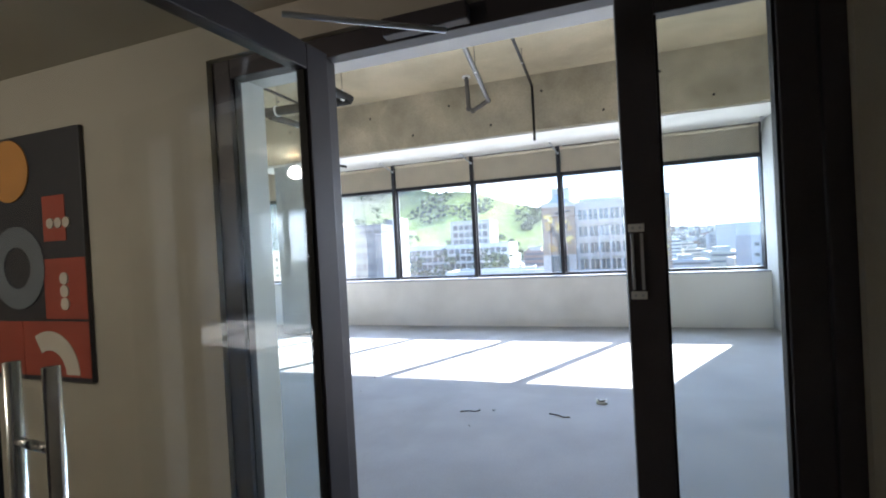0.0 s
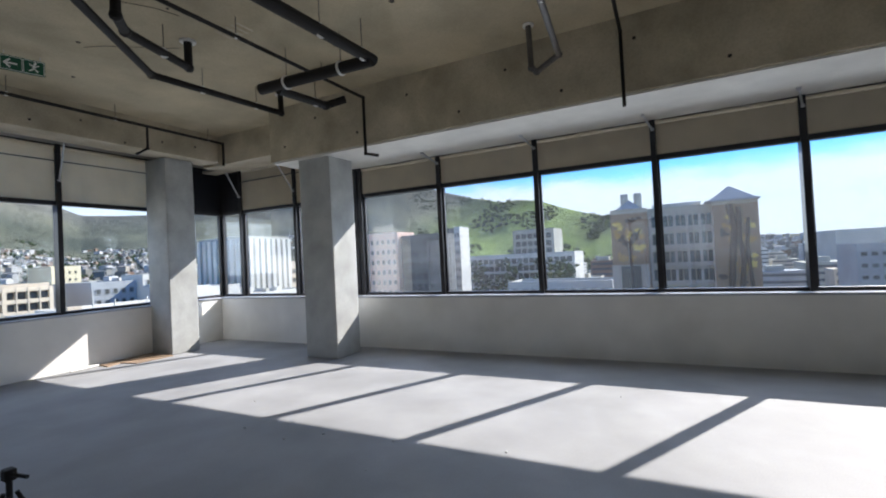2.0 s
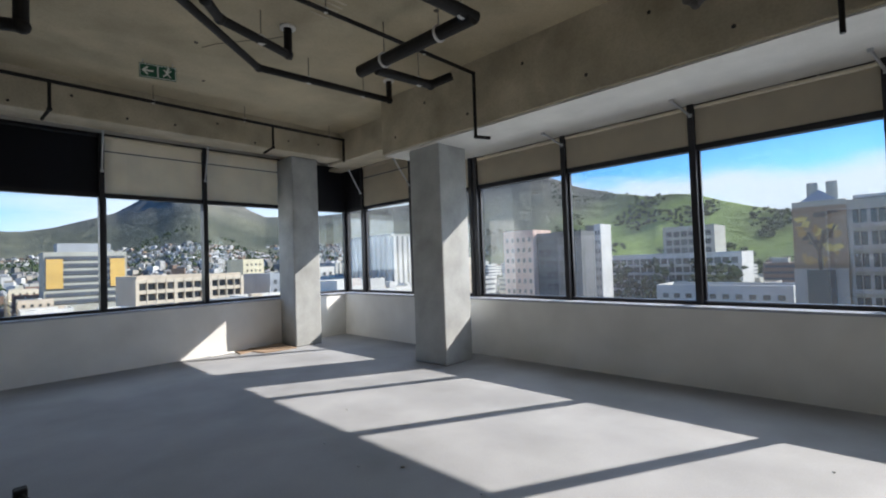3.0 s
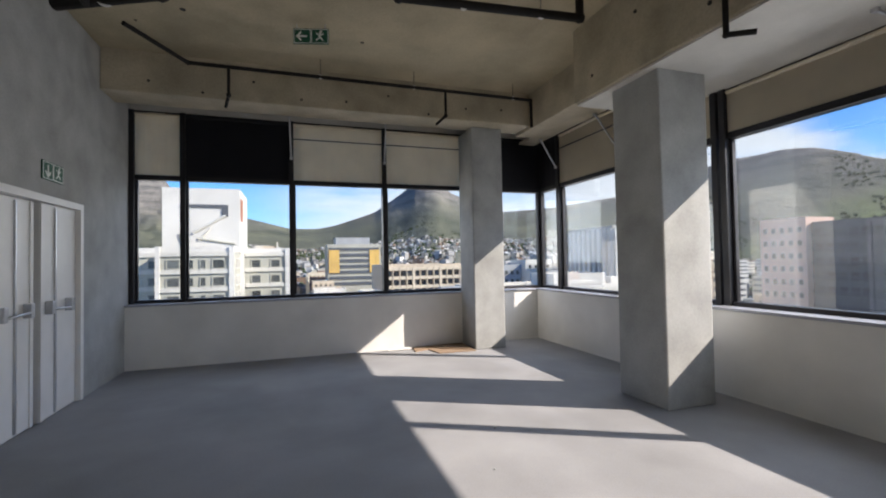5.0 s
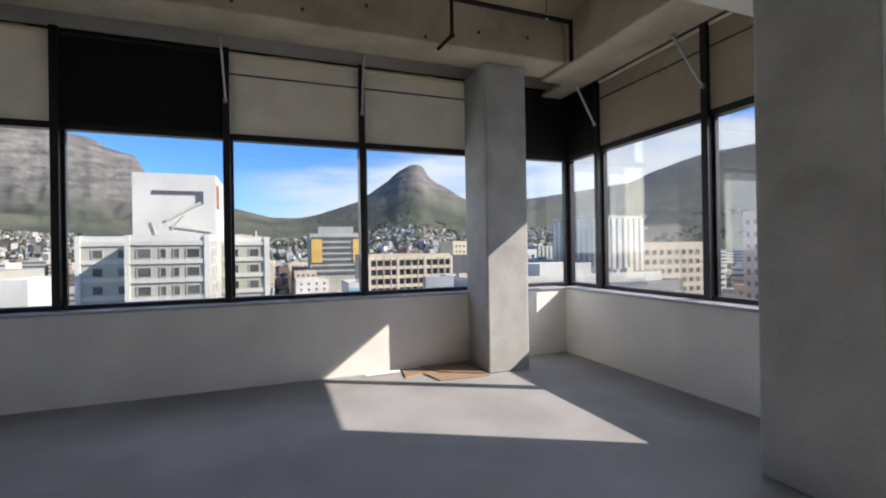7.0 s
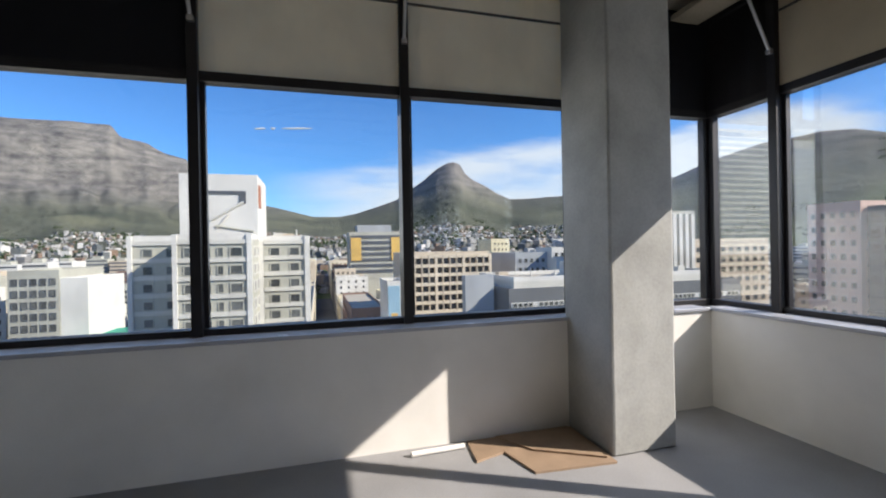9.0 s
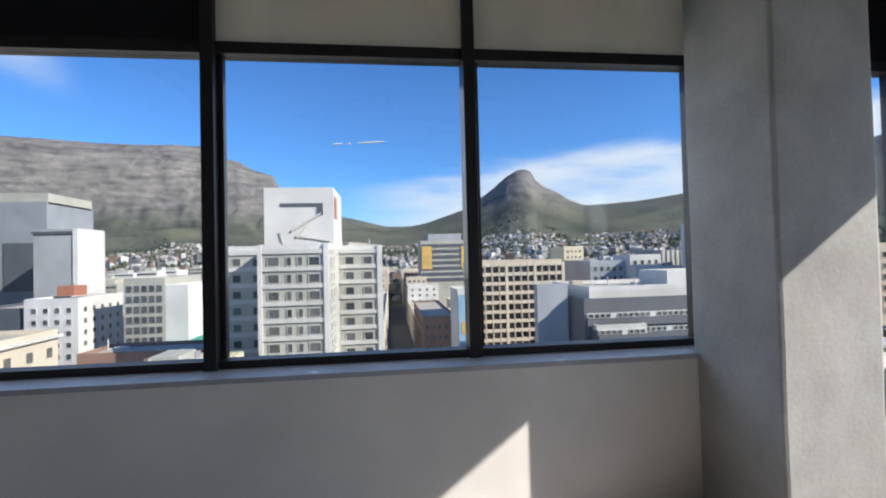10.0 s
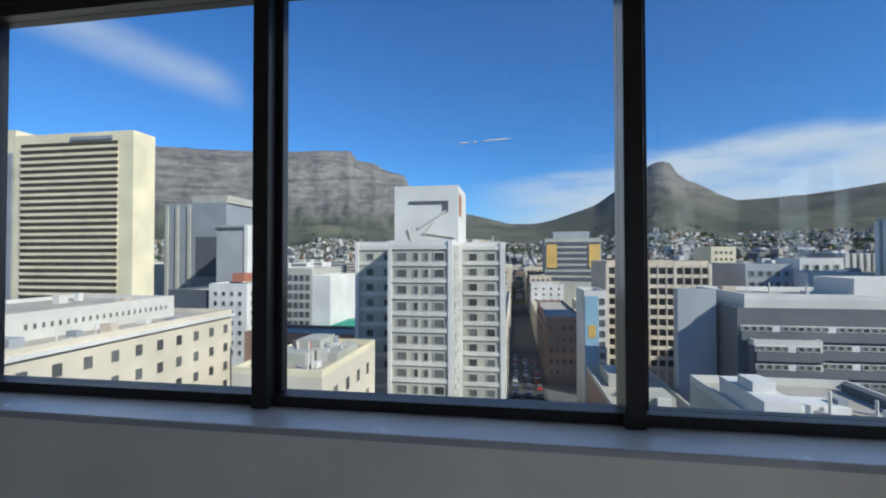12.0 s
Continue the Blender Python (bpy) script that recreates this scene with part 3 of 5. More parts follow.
# ---- the white fire door in the entrance wall ----
fire = empty("door_2", "white painted double fire door, closed", "door", kind="structure")
for b in ((FX0, FX0 + 0.07, FZ, FTOP), (FX1 - 0.07, FX1, FZ, FTOP), (FX0 + 0.07, FX1 - 0.07, FTOP - 0.07, FTOP)):
    part("door_frame", boxed(b[0], b[1], SOUTH - 0.12, SOUTH + 0.02, b[2], b[3], bevel=0.004), WHITEPAINT, fire)
slabs = ((FX0 + 0.075, -6.93, SOUTH - 0.075, 1), (-6.86, FX1 - 0.075, SOUTH - 0.10, -1))
for x0, x1, y0, s in slabs:
    lf = part("door_leaf", boxed(x0, x1, y0, y0 + 0.045, FZ + 0.008, FTOP - 0.075, bevel=0.003), WHITEPAINT, fire)
    e = x1 if s > 0 else x0
    part("meeting_strip", boxed(min(e, e - s * 0.05), max(e, e - s * 0.05), y0 + 0.045, y0 + 0.058, FZ + 0.01, FTOP - 0.08, bevel=0.002), WHITEPAINT, lf)
    part("latch_rod", boxed(e - s * 0.28 - 0.012, e - s * 0.28 + 0.012, y0 + 0.045, y0 + 0.062, FZ + 0.03, FTOP - 0.10, bevel=0.002), ALU, lf, "slim vertical latch rod")
    bar = part("panic_bar", tube(bmesh.new(), ((e - s * 0.10, y0 + 0.10, 1.02), (e - s * 0.55, y0 + 0.10, 1.00)), 0.013, 10), ALU, lf, "alloy push bar", True)
    for d in (0.12, 0.52):
        part("bar_bracket", boxed(e - s * d - 0.03, e - s * d + 0.03, y0 + 0.046, y0 + 0.115, 0.97, 1.10, bevel=0.008), ALU, bar, "alloy bar housing")

# ---- exit signs ----


def sign(name, label, w, h, m, arrow):
    """A green sign of two fields: an arrow and a running figure made of plain bars."""
    root = tagged(link(name, boxed(-w / 2, w / 2, -0.006, 0.006, -h / 2, h / 2, bevel=0.002), GREEN), label, "exit sign")
    root.matrix_world = m

    def bar(nm, x, z, lx, lz, ang, y=-0.0075):
        bm = boxed(-lx / 2, lx / 2, -0.002, 0.002, -lz / 2, lz / 2)
        bm.transform(Matrix.Translation((x, y, z)) @ Matrix.Rotation(radians(ang), 4, "Y"))
        part(nm, bm, WHITE, root, "white bar")
    for x0 in (-w / 2 + 0.01, 0.006):
        ww = w / 2 - 0.016
        for zz in (h / 2 - 0.012, -h / 2 + 0.012):
            bar("border", x0 + ww / 2, zz, ww, 0.006, 0)
        for xx in (x0, x0 + ww):
            bar("border", xx, 0, 0.006, h - 0.024, 0)
    cx = -w / 4
    strokes = {"left": ((0, 0, 0.11, 0.020, 0), (-0.035, 0.022, 0.075, 0.020, -45), (-0.035, -0.022, 0.075, 0.020, 45)),
               "down": ((0, 0, 0.020, 0.11, 0), (0.022, -0.035, 0.075, 0.020, -45), (-0.022, -0.035, 0.075, 0.020, 45))}[arrow]
    for dx, dz, lx, lz, an in strokes:
        bar("arrow", cx + dx, dz, lx, lz, an, -0.0078)
    cx = w / 4
    for dx, dz, lx, lz, an in ((0.012, 0.055, 0.024, 0.024, 45), (0, 0.02, 0.022, 0.055, 20), (-0.025, 0.025, 0.045, 0.012, 30), (0.025, 0.02, 0.045, 0.012, -30), (0.018, -0.028, 0.055, 0.015, 50), (-0.022, -0.03, 0.06, 0.015, -35)):
        bar("figure", cx + dx, dz, lx, lz, an, -0.0082)
    return root


s1 = sign("exit_sign", "green and white exit sign hung under the slab", 0.40, 0.18, pose(-6.95, 4.45, CEIL - 0.14, 0, 0, 75), "left")
for dx in (-0.16, 0.16):
    part("hanger", tube(bmesh.new(), ((dx, 0, 0.09), (dx, 0, 0.14)), 0.004, 8), ALU, s1)
sign("exit_sign", "green and white exit sign on the wall above the door", 0.40, 0.18, pose(-7.08, SOUTH + 0.007, 2.36, 0, 0, 180), "down")

# ---- the city: land ----
GZ = -40.0
AZ = (-75, -41.7, -32.8, -29.3, -25.7, -20.8, -20, -17.8, -16.3, -14, -13.4, -12.3, -9.8, -6.4, -3.4, -0.5, 2.8, 4.9, 7.6, 9.8, 12.5, 13.3, 15, 16.4, 17.3, 18.1, 18.5, 19.6, 21.1, 22.6, 24.4, 30.3, 33.2, 43.3, 45.9, 49, 51.5, 56, 58.4, 63.3, 67.5, 71, 73.5, 76.2, 78.9, 81.5, 84.1, 92, 110)
RISE = (0.19, 0.213, 0.222, 0.225, 0.232, 0.237, 0.217, 0.21, 0.195, 0.185, 0.163, 0.135, 0.113, 0.099, 0.087, 0.073, 0.073, 0.081, 0.097, 0.11, 0.144, 0.153, 0.179, 0.192, 0.193, 0.186, 0.169, 0.15, 0.138, 0.121, 0.106, 0.108, 0.113, 0.135, 0.155, 0.172, 0.183, 0.19, 0.184, 0.151, 0.134, 0.119, 0.12, 0.114, 0.098, 0.082, 0.07, 0.02, 0.004)
FAR_AZ, FAR_R = (-75, -14, -10, 8, 24, 45, 58, 66, 72, 86, 95, 150), (3400, 3300, 2700, 2500, 2300, 2000, 1700, 1500, 1150, 900, 1800, 2500)


def land(az, r):
    """Height of the land at a bearing (degrees from -x towards +y) and a distance from the tower."""
    R = float(np.interp(az, FAR_AZ, FAR_R))
    top = 1.5 + float(np.interp(az, AZ, RISE)) * R
    s = (r - 420) / (R - 420)
    if s <= 0:
        return GZ
    if s > 1:
        return GZ + (top - GZ) * max(0.0, 1 - (s - 1) * 1.5)
    if az < -9.8:                       # a scree slope under a cliff
        k = min(1, (-9.8 - az) / 3)
        f = k * (0.50 * (s / 0.86) ** 1.9 if s < 0.86 else 0.50 + 0.50 * ((s - 0.86) / 0.14) ** 0.45) + (1 - k) * s ** 1.9
    else:
        f = s ** 1.75
    x, y = -r * math.cos(radians(az)), r * math.sin(radians(az))
    rough = noise.fractal(Vector((x, y, 0)) * 0.0045, 1.0, 2.1, 5) * 0.05 * min(1, s * 3) * (1 - s * 0.75)
    if az < -12 and s > 0.5:           # buttresses and gullies
        rough += (noise.noise(Vector((az * 0.55 + s * 3, s * 5, 4))) * 0.16 + noise.noise(Vector((az * 1.3 - s * 4, s * 9, 9))) * 0.07) * (1 - s) * 4 * (s - 0.5)
    return GZ + (top - GZ) * (f + rough)


def spot(az, r):
    return Vector((-5 - r * math.cos(radians(az)), 5 + r * math.sin(radians(az)), land(az, r)))


def land_mat(name):
    m = bpy.data.materials.new(name)
    m.use_nodes = True
    n, l = m.node_tree.nodes, m.node_tree.links
    b = n["Principled BSDF"]
    b.inputs["Roughness"].default_value, b.inputs["Specular IOR Level"].default_value = 1.0, 0.1
    geo = n.new("ShaderNodeNewGeometry")
    t1, t2 = n.new("ShaderNodeTexNoise"), n.new("ShaderNodeTexNoise")
    for t, s in ((t1, 0.0035), (t2, 0.022)):
        t.inputs["Scale"].default_value, t.inputs["Detail"].default_value = s, 8
        l.new(geo.outputs["Position"], t.inputs["Vector"])
    t2.inputs["Roughness"].default_value = 0.68
    squash = n.new("ShaderNodeMapping")       # broken rock faces
    squash.inputs["Scale"].default_value = (0.8, 0.8, 1.15)
    l.new(geo.outputs["Position"], squash.inputs["Vector"])
    l.new(squash.outputs["Vector"], t2.inputs["Vector"])
    # scrub colours lifted and greyed: distance haze is put into them
    veg = n.new("ShaderNodeValToRGB")
    e = veg.color_ramp.elements
    e[0].position, e[0].color = 0.34, (0.078, 0.088, 0.066, 1)
    e[1].position, e[1].color = 0.70, (0.18, 0.18, 0.12, 1)
    mid = e.new(0.52)
    mid.color = (0.125, 0.13, 0.095, 1)
    l.new(t1.outputs["Fac"], veg.inputs["Fac"])
    rock = n.new("ShaderNodeValToRGB")
    e = rock.color_ramp.elements
    e[0].position, e[0].color = 0.36, (0.085, 0.082, 0.085, 1)
    e[1].position, e[1].color = 0.64, (0.29, 0.27, 0.24, 1)
    t3, bed = n.new("ShaderNodeTexNoise"), n.new("ShaderNodeMapping")     # level beds in the cliff
    bed.inputs["Scale"].default_value = (0.12, 0.12, 1.0)
    t3.inputs["Scale"].default_value, t3.inputs["Detail"].default_value = 0.035, 6
    l.new(geo.outputs["Position"], bed.inputs["Vector"])
    l.new(bed.outputs["Vector"], t3.inputs["Vector"])
    beds = n.new("ShaderNodeMix")
    beds.inputs["Factor"].default_value = 0.45
    l.new(t2.outputs["Fac"], beds.inputs["A"])
    l.new(t3.outputs["Fac"], beds.inputs["B"])
    l.new(beds.outputs["Result"], rock.inputs["Fac"])
    sp = n.new("ShaderNodeSeparateXYZ")
    l.new(geo.outputs["Position"], sp.inputs["Vector"])
    hi = n.new("ShaderNodeMapRange")
    hi.inputs["From Min"].default_value, hi.inputs["From Max"].default_value = 150, 330
    hi.inputs["To Max"].default_value = 1.0
    l.new(sp.outputs["Z"], hi.inputs["Value"])
    ad = n.new("ShaderNodeMath")
    ad.operation = "MULTIPLY"
    kk = n.new("ShaderNodeMapRange")
    kk.inputs["From Min"].default_value, kk.inputs["From Max"].default_value = 0.0, 0.38
    l.new(t2.outputs["Fac"], kk.inputs["Value"])
    l.new(hi.outputs["Result"], ad.inputs[0])
    l.new(kk.outputs["Result"], ad.inputs[1])
    mx = n.new("ShaderNodeMix")
    mx.data_type = "RGBA"
    l.new(ad.outputs["Value"], mx.inputs["Factor"])
    lawn = n.new("ShaderNodeMapRange")        # grassy hill on the north side
    lawn.inputs["From Min"].default_value, lawn.inputs["From Max"].default_value = -620, -380
    l.new(sp.outputs["X"], lawn.inputs["Value"])
    grass = n.new("ShaderNodeValToRGB")
    e = grass.color_ramp.elements
    e[0].position, e[0].color = 0.40, (0.060, 0.085, 0.030, 1)
    e[1].position, e[1].color = 0.58, (0.24, 0.33, 0.085, 1)
    l.new(t1.outputs["Fac"], grass.inputs["Fac"])
    gm = n.new("ShaderNodeMix")
    gm.data_type = "RGBA"
    coast = n.new("ShaderNodeMapRange")       # no grass on the flat shore
    coast.inputs["From Min"].default_value, coast.inputs["From Max"].default_value = 60, -40
    l.new(sp.outputs["X"], coast.inputs["Value"])
    meadow = n.new("ShaderNodeMath")
    meadow.operation = "MULTIPLY"
    l.new(lawn.outputs["Result"], meadow.inputs[0])
    l.new(coast.outputs["Result"], meadow.inputs[1])
    l.new(meadow.outputs["Value"], gm.inputs["Factor"])
    l.new(veg.outputs["Color"], gm.inputs["A"])
    l.new(grass.outputs["Color"], gm.inputs["B"])
    l.new(gm.outputs["Result"], mx.inputs["A"])
    l.new(rock.outputs["Color"], mx.inputs["B"])
    l.new(mx.outputs["Result"], b.inputs["Base Color"])
    bp = n.new("ShaderNodeBump")
    bp.inputs["Strength"].default_value, bp.inputs["Distance"].default_value = 1.0, 28
    l.new(t2.outputs["Fac"], bp.inputs["Height"])
    l.new(bp.outputs["Normal"], b.inputs["Normal"])
    return m


tagged(link("ground", boxed(-4700, 4700, -4700, 4700, GZ - 30, GZ - 0.4), mat("town_ground", (0.10, 0.10, 0.10), 0.95, var=0.3, scale=0.02, fine=0.3, bump=0)), "grey town ground with streets far below", "ground", kind="structure")
bm = bmesh.new()
grid = []
for i in range(751):
    az = -75 + i * 0.3
    R = float(np.interp(az, FAR_AZ, FAR_R))
    grid.append([bm.verts.new(spot(az, 400 + (R * 1.25 - 400) * (j / 60) ** 1.0)) for j in range(61)])
for i in range(750):
    for j in range(60):
        bm.faces.new((grid[i][j], grid[i][j + 1], grid[i + 1][j + 1], grid[i + 1][j]))
tagged(link("mountain_range", bm, land_mat("fynbos_and_rock"), smooth=True), "flat-topped rock mountain, a pointed peak and green hills", "mountain", kind="structure")

# ---- the city: buildings ----


def bmat(name, c, rough=0.85, rand=0.0):
    return mat(name, c, rough, var=0.10, scale=0.12, fine=1.6, bump=0, rand=rand)


CWHITE, CCREAM = bmat("white_render", (0.66, 0.64, 0.59)), bmat("cream_render", (0.62, 0.55, 0.43))
CSTONE, CTAN = bmat("grey_stone_cladding", (0.42, 0.41, 0.345)), bmat("tan_concrete", (0.56, 0.47, 0.36))
CGREY, CDARK = bmat("grey_cladding", (0.27, 0.29, 0.31)), bmat("dark_cladding", (0.085, 0.095, 0.11))
CBROWN, CBLUE = bmat("brown_brick_render", (0.26, 0.16, 0.12)), bmat("blue_grey_panel", (0.36, 0.375, 0.385))
CROOF, CYELLOW = bmat("roof_felt", (0.44, 0.39, 0.31)), bmat("ochre_panel", (0.66, 0.42, 0.12))
CGRAPH, CBRICK = bmat("graphite_cladding", (0.13, 0.135, 0.14)), bmat("tan_brick", (0.36, 0.21, 0.12))
CYEL, CPALE = bmat("yellow_cream_render", (0.76, 0.67, 0.45)), bmat("pale_stone", (0.58, 0.56, 0.50))
CMUSTARD, CPINK = bmat("mustard_paint", (0.85, 0.55, 0.14)), bmat("pink_concrete", (0.74, 0.50, 0.40))
CBAND, CGRID = bmat("dark_brown_band", (0.055, 0.036, 0.022)), bmat("pinkish_concrete_grid", (0.58, 0.46, 0.37))
CLATTICE = bmat("cream_concrete_lattice", (0.68, 0.58, 0.44))
COCHRE, CUMBER = bmat("ochre_paint", (0.55, 0.28, 0.06)), bmat("umber_paint", (0.10, 0.055, 0.03))
CMURAL = bmat("mural_blue", (0.28, 0.46, 0.58))
CTEAL, CRED = bmat("green_roof_sheet", (0.03, 0.30, 0.20)), bmat("terracotta_roof", (0.36, 0.14, 0.08))
WGLASS = mat("dark_window_glass", (0.12, 0.125, 0.12), 0.18, var=0.2, scale=0.2, fine=1, bump=0, rand=0.6)
meshes = {}


def pane_mesh(w, h, surround):
    """A window: a raised surround with a dark recessed pane, in the x-z plane, facing -y."""
    key = (round(w, 2), round(h, 2), surround.name)
    if key not in meshes:
        bm = bmesh.new()
        t, d = min(0.16, w * 0.12), 0.12
        for b in ((-w / 2, -w / 2 + t, 0, h), (w / 2 - t, w / 2, 0, h), (-w / 2 + t, w / 2 - t, h - t, h), (-w / 2 + t, w / 2 - t, 0, t)):
            box(bm, b[0], b[1], -d, 0.02, b[2], b[3])
        nf = len(bm.faces)
        box(bm, -w / 2 + t, w / 2 - t, -0.03, 0.02, t, h - t)
        bm.faces.ensure_lookup_table()
        for f in bm.faces[nf:]:
            f.material_index = 1
        me = bpy.data.meshes.new("window")
        bm.to_mesh(me)
        bm.free()
        me.materials.append(surround), me.materials.append(WGLASS)
        meshes[key] = me
    return meshes[key]


def windows(root, face, plane, lo, hi, ztop, cols, rows, pitch, w, h, surround=CWHITE, skip=()):
    """Rows of windows on one face. face: E looks to +x, N to +y, S to -y. lo, hi: the stretch along the face."""
    me = pane_mesh(w, h, surround)
    step = (hi - lo) / cols
    for r in range(rows):
        for c in range(cols):
            if (r, c) in skip:
                continue
            u, z = lo + (c + 0.5) * step, ztop - (r + 1) * pitch + (pitch - h) * 0.5
            ob = new("window", me)
            ob.parent = root
            o = root.location
            if face == "E":
                ob.matrix_local = pose(plane - o.x, u - o.y, z - o.z, 0, 0, 90)
            elif face == "N":
                ob.matrix_local = pose(u - o.x, plane - o.y, z - o.z, 0, 0, 180)
            else:
                ob.matrix_local = pose(u - o.x, plane - o.y, z - o.z)


def block(root, x0, x1, y0, y1, z0, z1, m, nm="wall", roof=True, cap=None):
    """Part of a building: a walled block with a parapet and a roof."""
    o = root.location
    part(nm, boxed(x0 - o.x, x1 - o.x, y0 - o.y, y1 - o.y, z0 - o.z, z1 - o.z), m, root)
    if roof:
        bm = bmesh.new()
        t, h = 0.35, 0.9
        for b in ((x0, x1, y0, y0 + t), (x0, x1, y1 - t, y1), (x0, x0 + t, y0 + t, y1 - t), (x1 - t, x1, y0 + t, y1 - t)):
            box(bm, b[0] - o.x, b[1] - o.x, b[2] - o.y, b[3] - o.y, z1 - o.z, z1 + h - o.z)
        part("parapet", bm, cap or m, root)
        part("roof", boxed(x0 + t - o.x, x1 - t - o.x, y0 + t - o.y, y1 - t - o.y, z1 - o.z, z1 + 0.06 - o.z), CROOF, root)


def slab(root, nm, b, m, label=""):
    o = root.location
    return part(nm, boxed(b[0] - o.x, b[1] - o.x, b[2] - o.y, b[3] - o.y, b[4] - o.z, b[5] - o.z), m, root, label)


def clutter(root, x0, x1, y0, y1, z, n, seed):
    """Roof plant: vents, housings and pipe runs."""
    g = random.Random(seed)
    o = root.location
    for k in range(n):
        w, d, t = g.uniform(0.6, 2.6), g.uniform(0.6, 2.6), g.uniform(0.5, 1.9)
        x, y = g.uniform(x0 + 1, x1 - w - 1), g.uniform(y0 + 1, y1 - d - 1)
        if k % 3 == 2:
            part("roof_pipe", tube(bmesh.new(), ((x - o.x, y - o.y, z + 0.3 - o.z), (x + w * 2 - o.x, y + d - o.y, z + 0.3 - o.z), (x + w * 2 - o.x, y + d - o.y, z + t + 1 - o.z)), 0.14, 6), CPALE, root)
        else:
            slab(root, "roof_plant", (x, x + w, y, y + d, z, z + t), (CPALE, CWHITE, CGREY, CTAN)[g.randrange(4)])


def house(name, label, x, y, category="building", group=""):
    return empty(name, label, category, group, at=(x, y, GZ))


# tall white hotel with grey stone bays
h = house("hotel", "white-framed hotel tower with grey stone bays and a roof sign box", -98, -10)
block(h, -110, -88, -17.6, -5.8, GZ, 3.0, CSTONE, cap=CWHITE)
block(h, -110, -98, -5.8, 3.3, GZ, 2.9, CSTONE, cap=CWHITE)
block(h, -110, -94, -26.2, -17.6, GZ, 3.0, CSTONE, cap=CWHITE)
for k in range(10):
    z = 3.0 - k * 3.0
    slab(h, "spandrel", (-88, -87.75, -17.2, -6.6, z - 0.75, z), CPALE)
    slab(h, "spandrel", (-98, -97.75, -5.0, 2.5, z - 0.75, z), CPALE)
    slab(h, "spandrel", (-94, -93.75, -25.8, -17.6, z - 0.75, z), CPALE)
for b in ((-88, -87.6, -17.9, -17.2, GZ, 3.9), (-88, -87.6, -6.6, -5.8, GZ, 3.9), (-98, -97.6, 2.5, 3.4, GZ, 3.8), (-94, -93.6, -26.4, -25.7, GZ, 3.9), (-97.6, -97.2, -5.8, -5.1, GZ, 3.8)):
    slab(h, "pilaster", b, CWHITE)
windows(h, "E", -87.98, -17.0, -13.6, 2.4, 1, 9, 3.0, 2.1, 1.7, CSTONE)
windows(h, "E", -87.98, -13.6, -9.8, 2.4, 2, 9, 3.0, 1.0, 1.6, CSTONE)
windows(h, "E", -87.98, -9.8, -6.8, 2.4, 1, 9, 3.0, 2.1, 1.7, CSTONE)
windows(h, "E", -97.98, -4.8, 2.4, 2.3, 2, 10, 3.0, 1.9, 1.7, CSTONE)
windows(h, "E", -93.98, -25.2, -18, 2.4, 2, 8, 3.0, 1.7, 1.6, CSTONE)
windows(h, "N", -5.78, -97, -89, 2.4, 2, 9, 3.0, 2.2, 1.9, CWHITE)
block(h, -109, -95, -18.6, -5.6, 3.0, 14.0, CWHITE, "sign_box")
for b in ((-94.98, -94.85, -15.6, -7.6, 11.3, 11.9), (-94.98, -94.85, -8.7, -7.6, 9.6, 11.3)):
    slab(h, "sign_bar", b, CDARK, "dark painted bar")
o = h.location
for (ya, za), (yb, zb), t, m in (((-8.0, 9.9), (-13.6, 6.6), 0.28, CPALE), ((-10.6, 7.6), (-12.6, 5.2), 0.2, CPALE), ((-12.8, 5.6), (-6.4, 4.6), 0.22, CSTONE), ((-15.8, 6.4), (-15.2, 4.2), 0.22, CSTONE)):
    part("sign_stroke", tube(bmesh.new(), ((-94.95 - o.x, ya - o.y, za - o.z), (-94.95 - o.x, yb - o.y, zb - o.z)), t, 8), m, h, "grey painted stroke")
slab(h, "sign_panel", (-99, -96, -5.59, -5.45, 9.0, 13.2), CRED, "red sign panel")

clutter(h, -109, -99, -5, 3, 2.9, 6, 1)
h.scale.z = 1.016

# cream banded tower
h = house("banded_tower", "tall cream tower with dark horizontal window bands", -180, -165)
block(h, -176, -165, -204, -146.4, GZ, 52.2, CYEL)
block(h, -176, -165.5, -240, -204, GZ, 55, CYEL)
for k in range(24):
    z = 49.2 - k * 2.75
    slab(h, "window_band", (-165, -164.6, -200, -153.5, z - 1.6, z), CBAND, "dark window band")
    slab(h, "ledge", (-165, -164.4, -200.3, -153.2, z - 2.75, z - 1.6), CYEL)
slab(h, "sign_strip", (-165, -164.5, -176, -156, 50.0, 51.4), CGREY, "dull lettering strip")
slab(h, "shaft", (-165.4, -164.9, -236, -205, GZ, 46), CGREY)

# low cream building beside the street
h = house("low_office_block", "long low cream building with rows of square windows", -80, -85)
block(h, -112, -30, -108, -66.2, GZ, -12.6, CCREAM)
windows(h, "N", -66.18, -112, -34, -14.0, 15, 5, 4.6, 2.0, 2.4, CCREAM)
windows(h, "E", -29.98, -106, -68, -14.0, 8, 5, 4.6, 2.0, 2.4, CCREAM)
block(h, -104, -40, -104, -76, -12.6, -8.6, CPALE, "upper_storey")
windows(h, "N", -75.98, -102, -70, -8.9, 22, 1, 2.6, 0.7, 1.1, CPALE)
slab(h, "ledge", (-112.5, -29.5, -66.2, -65.5, -13.4, -12.8), CWHITE)
for k in range(9):
    slab(h, "skylight", (-66 + k * 3.2, -63.8 + k * 3.2, -74, -70, -12.4, -10.8), CBLUE, "glazed skylight")

clutter(h, -104, -40, -76, -67, -12.5, 14, 2)
clutter(h, -100, -44, -103, -77, -8.5, 12, 3)

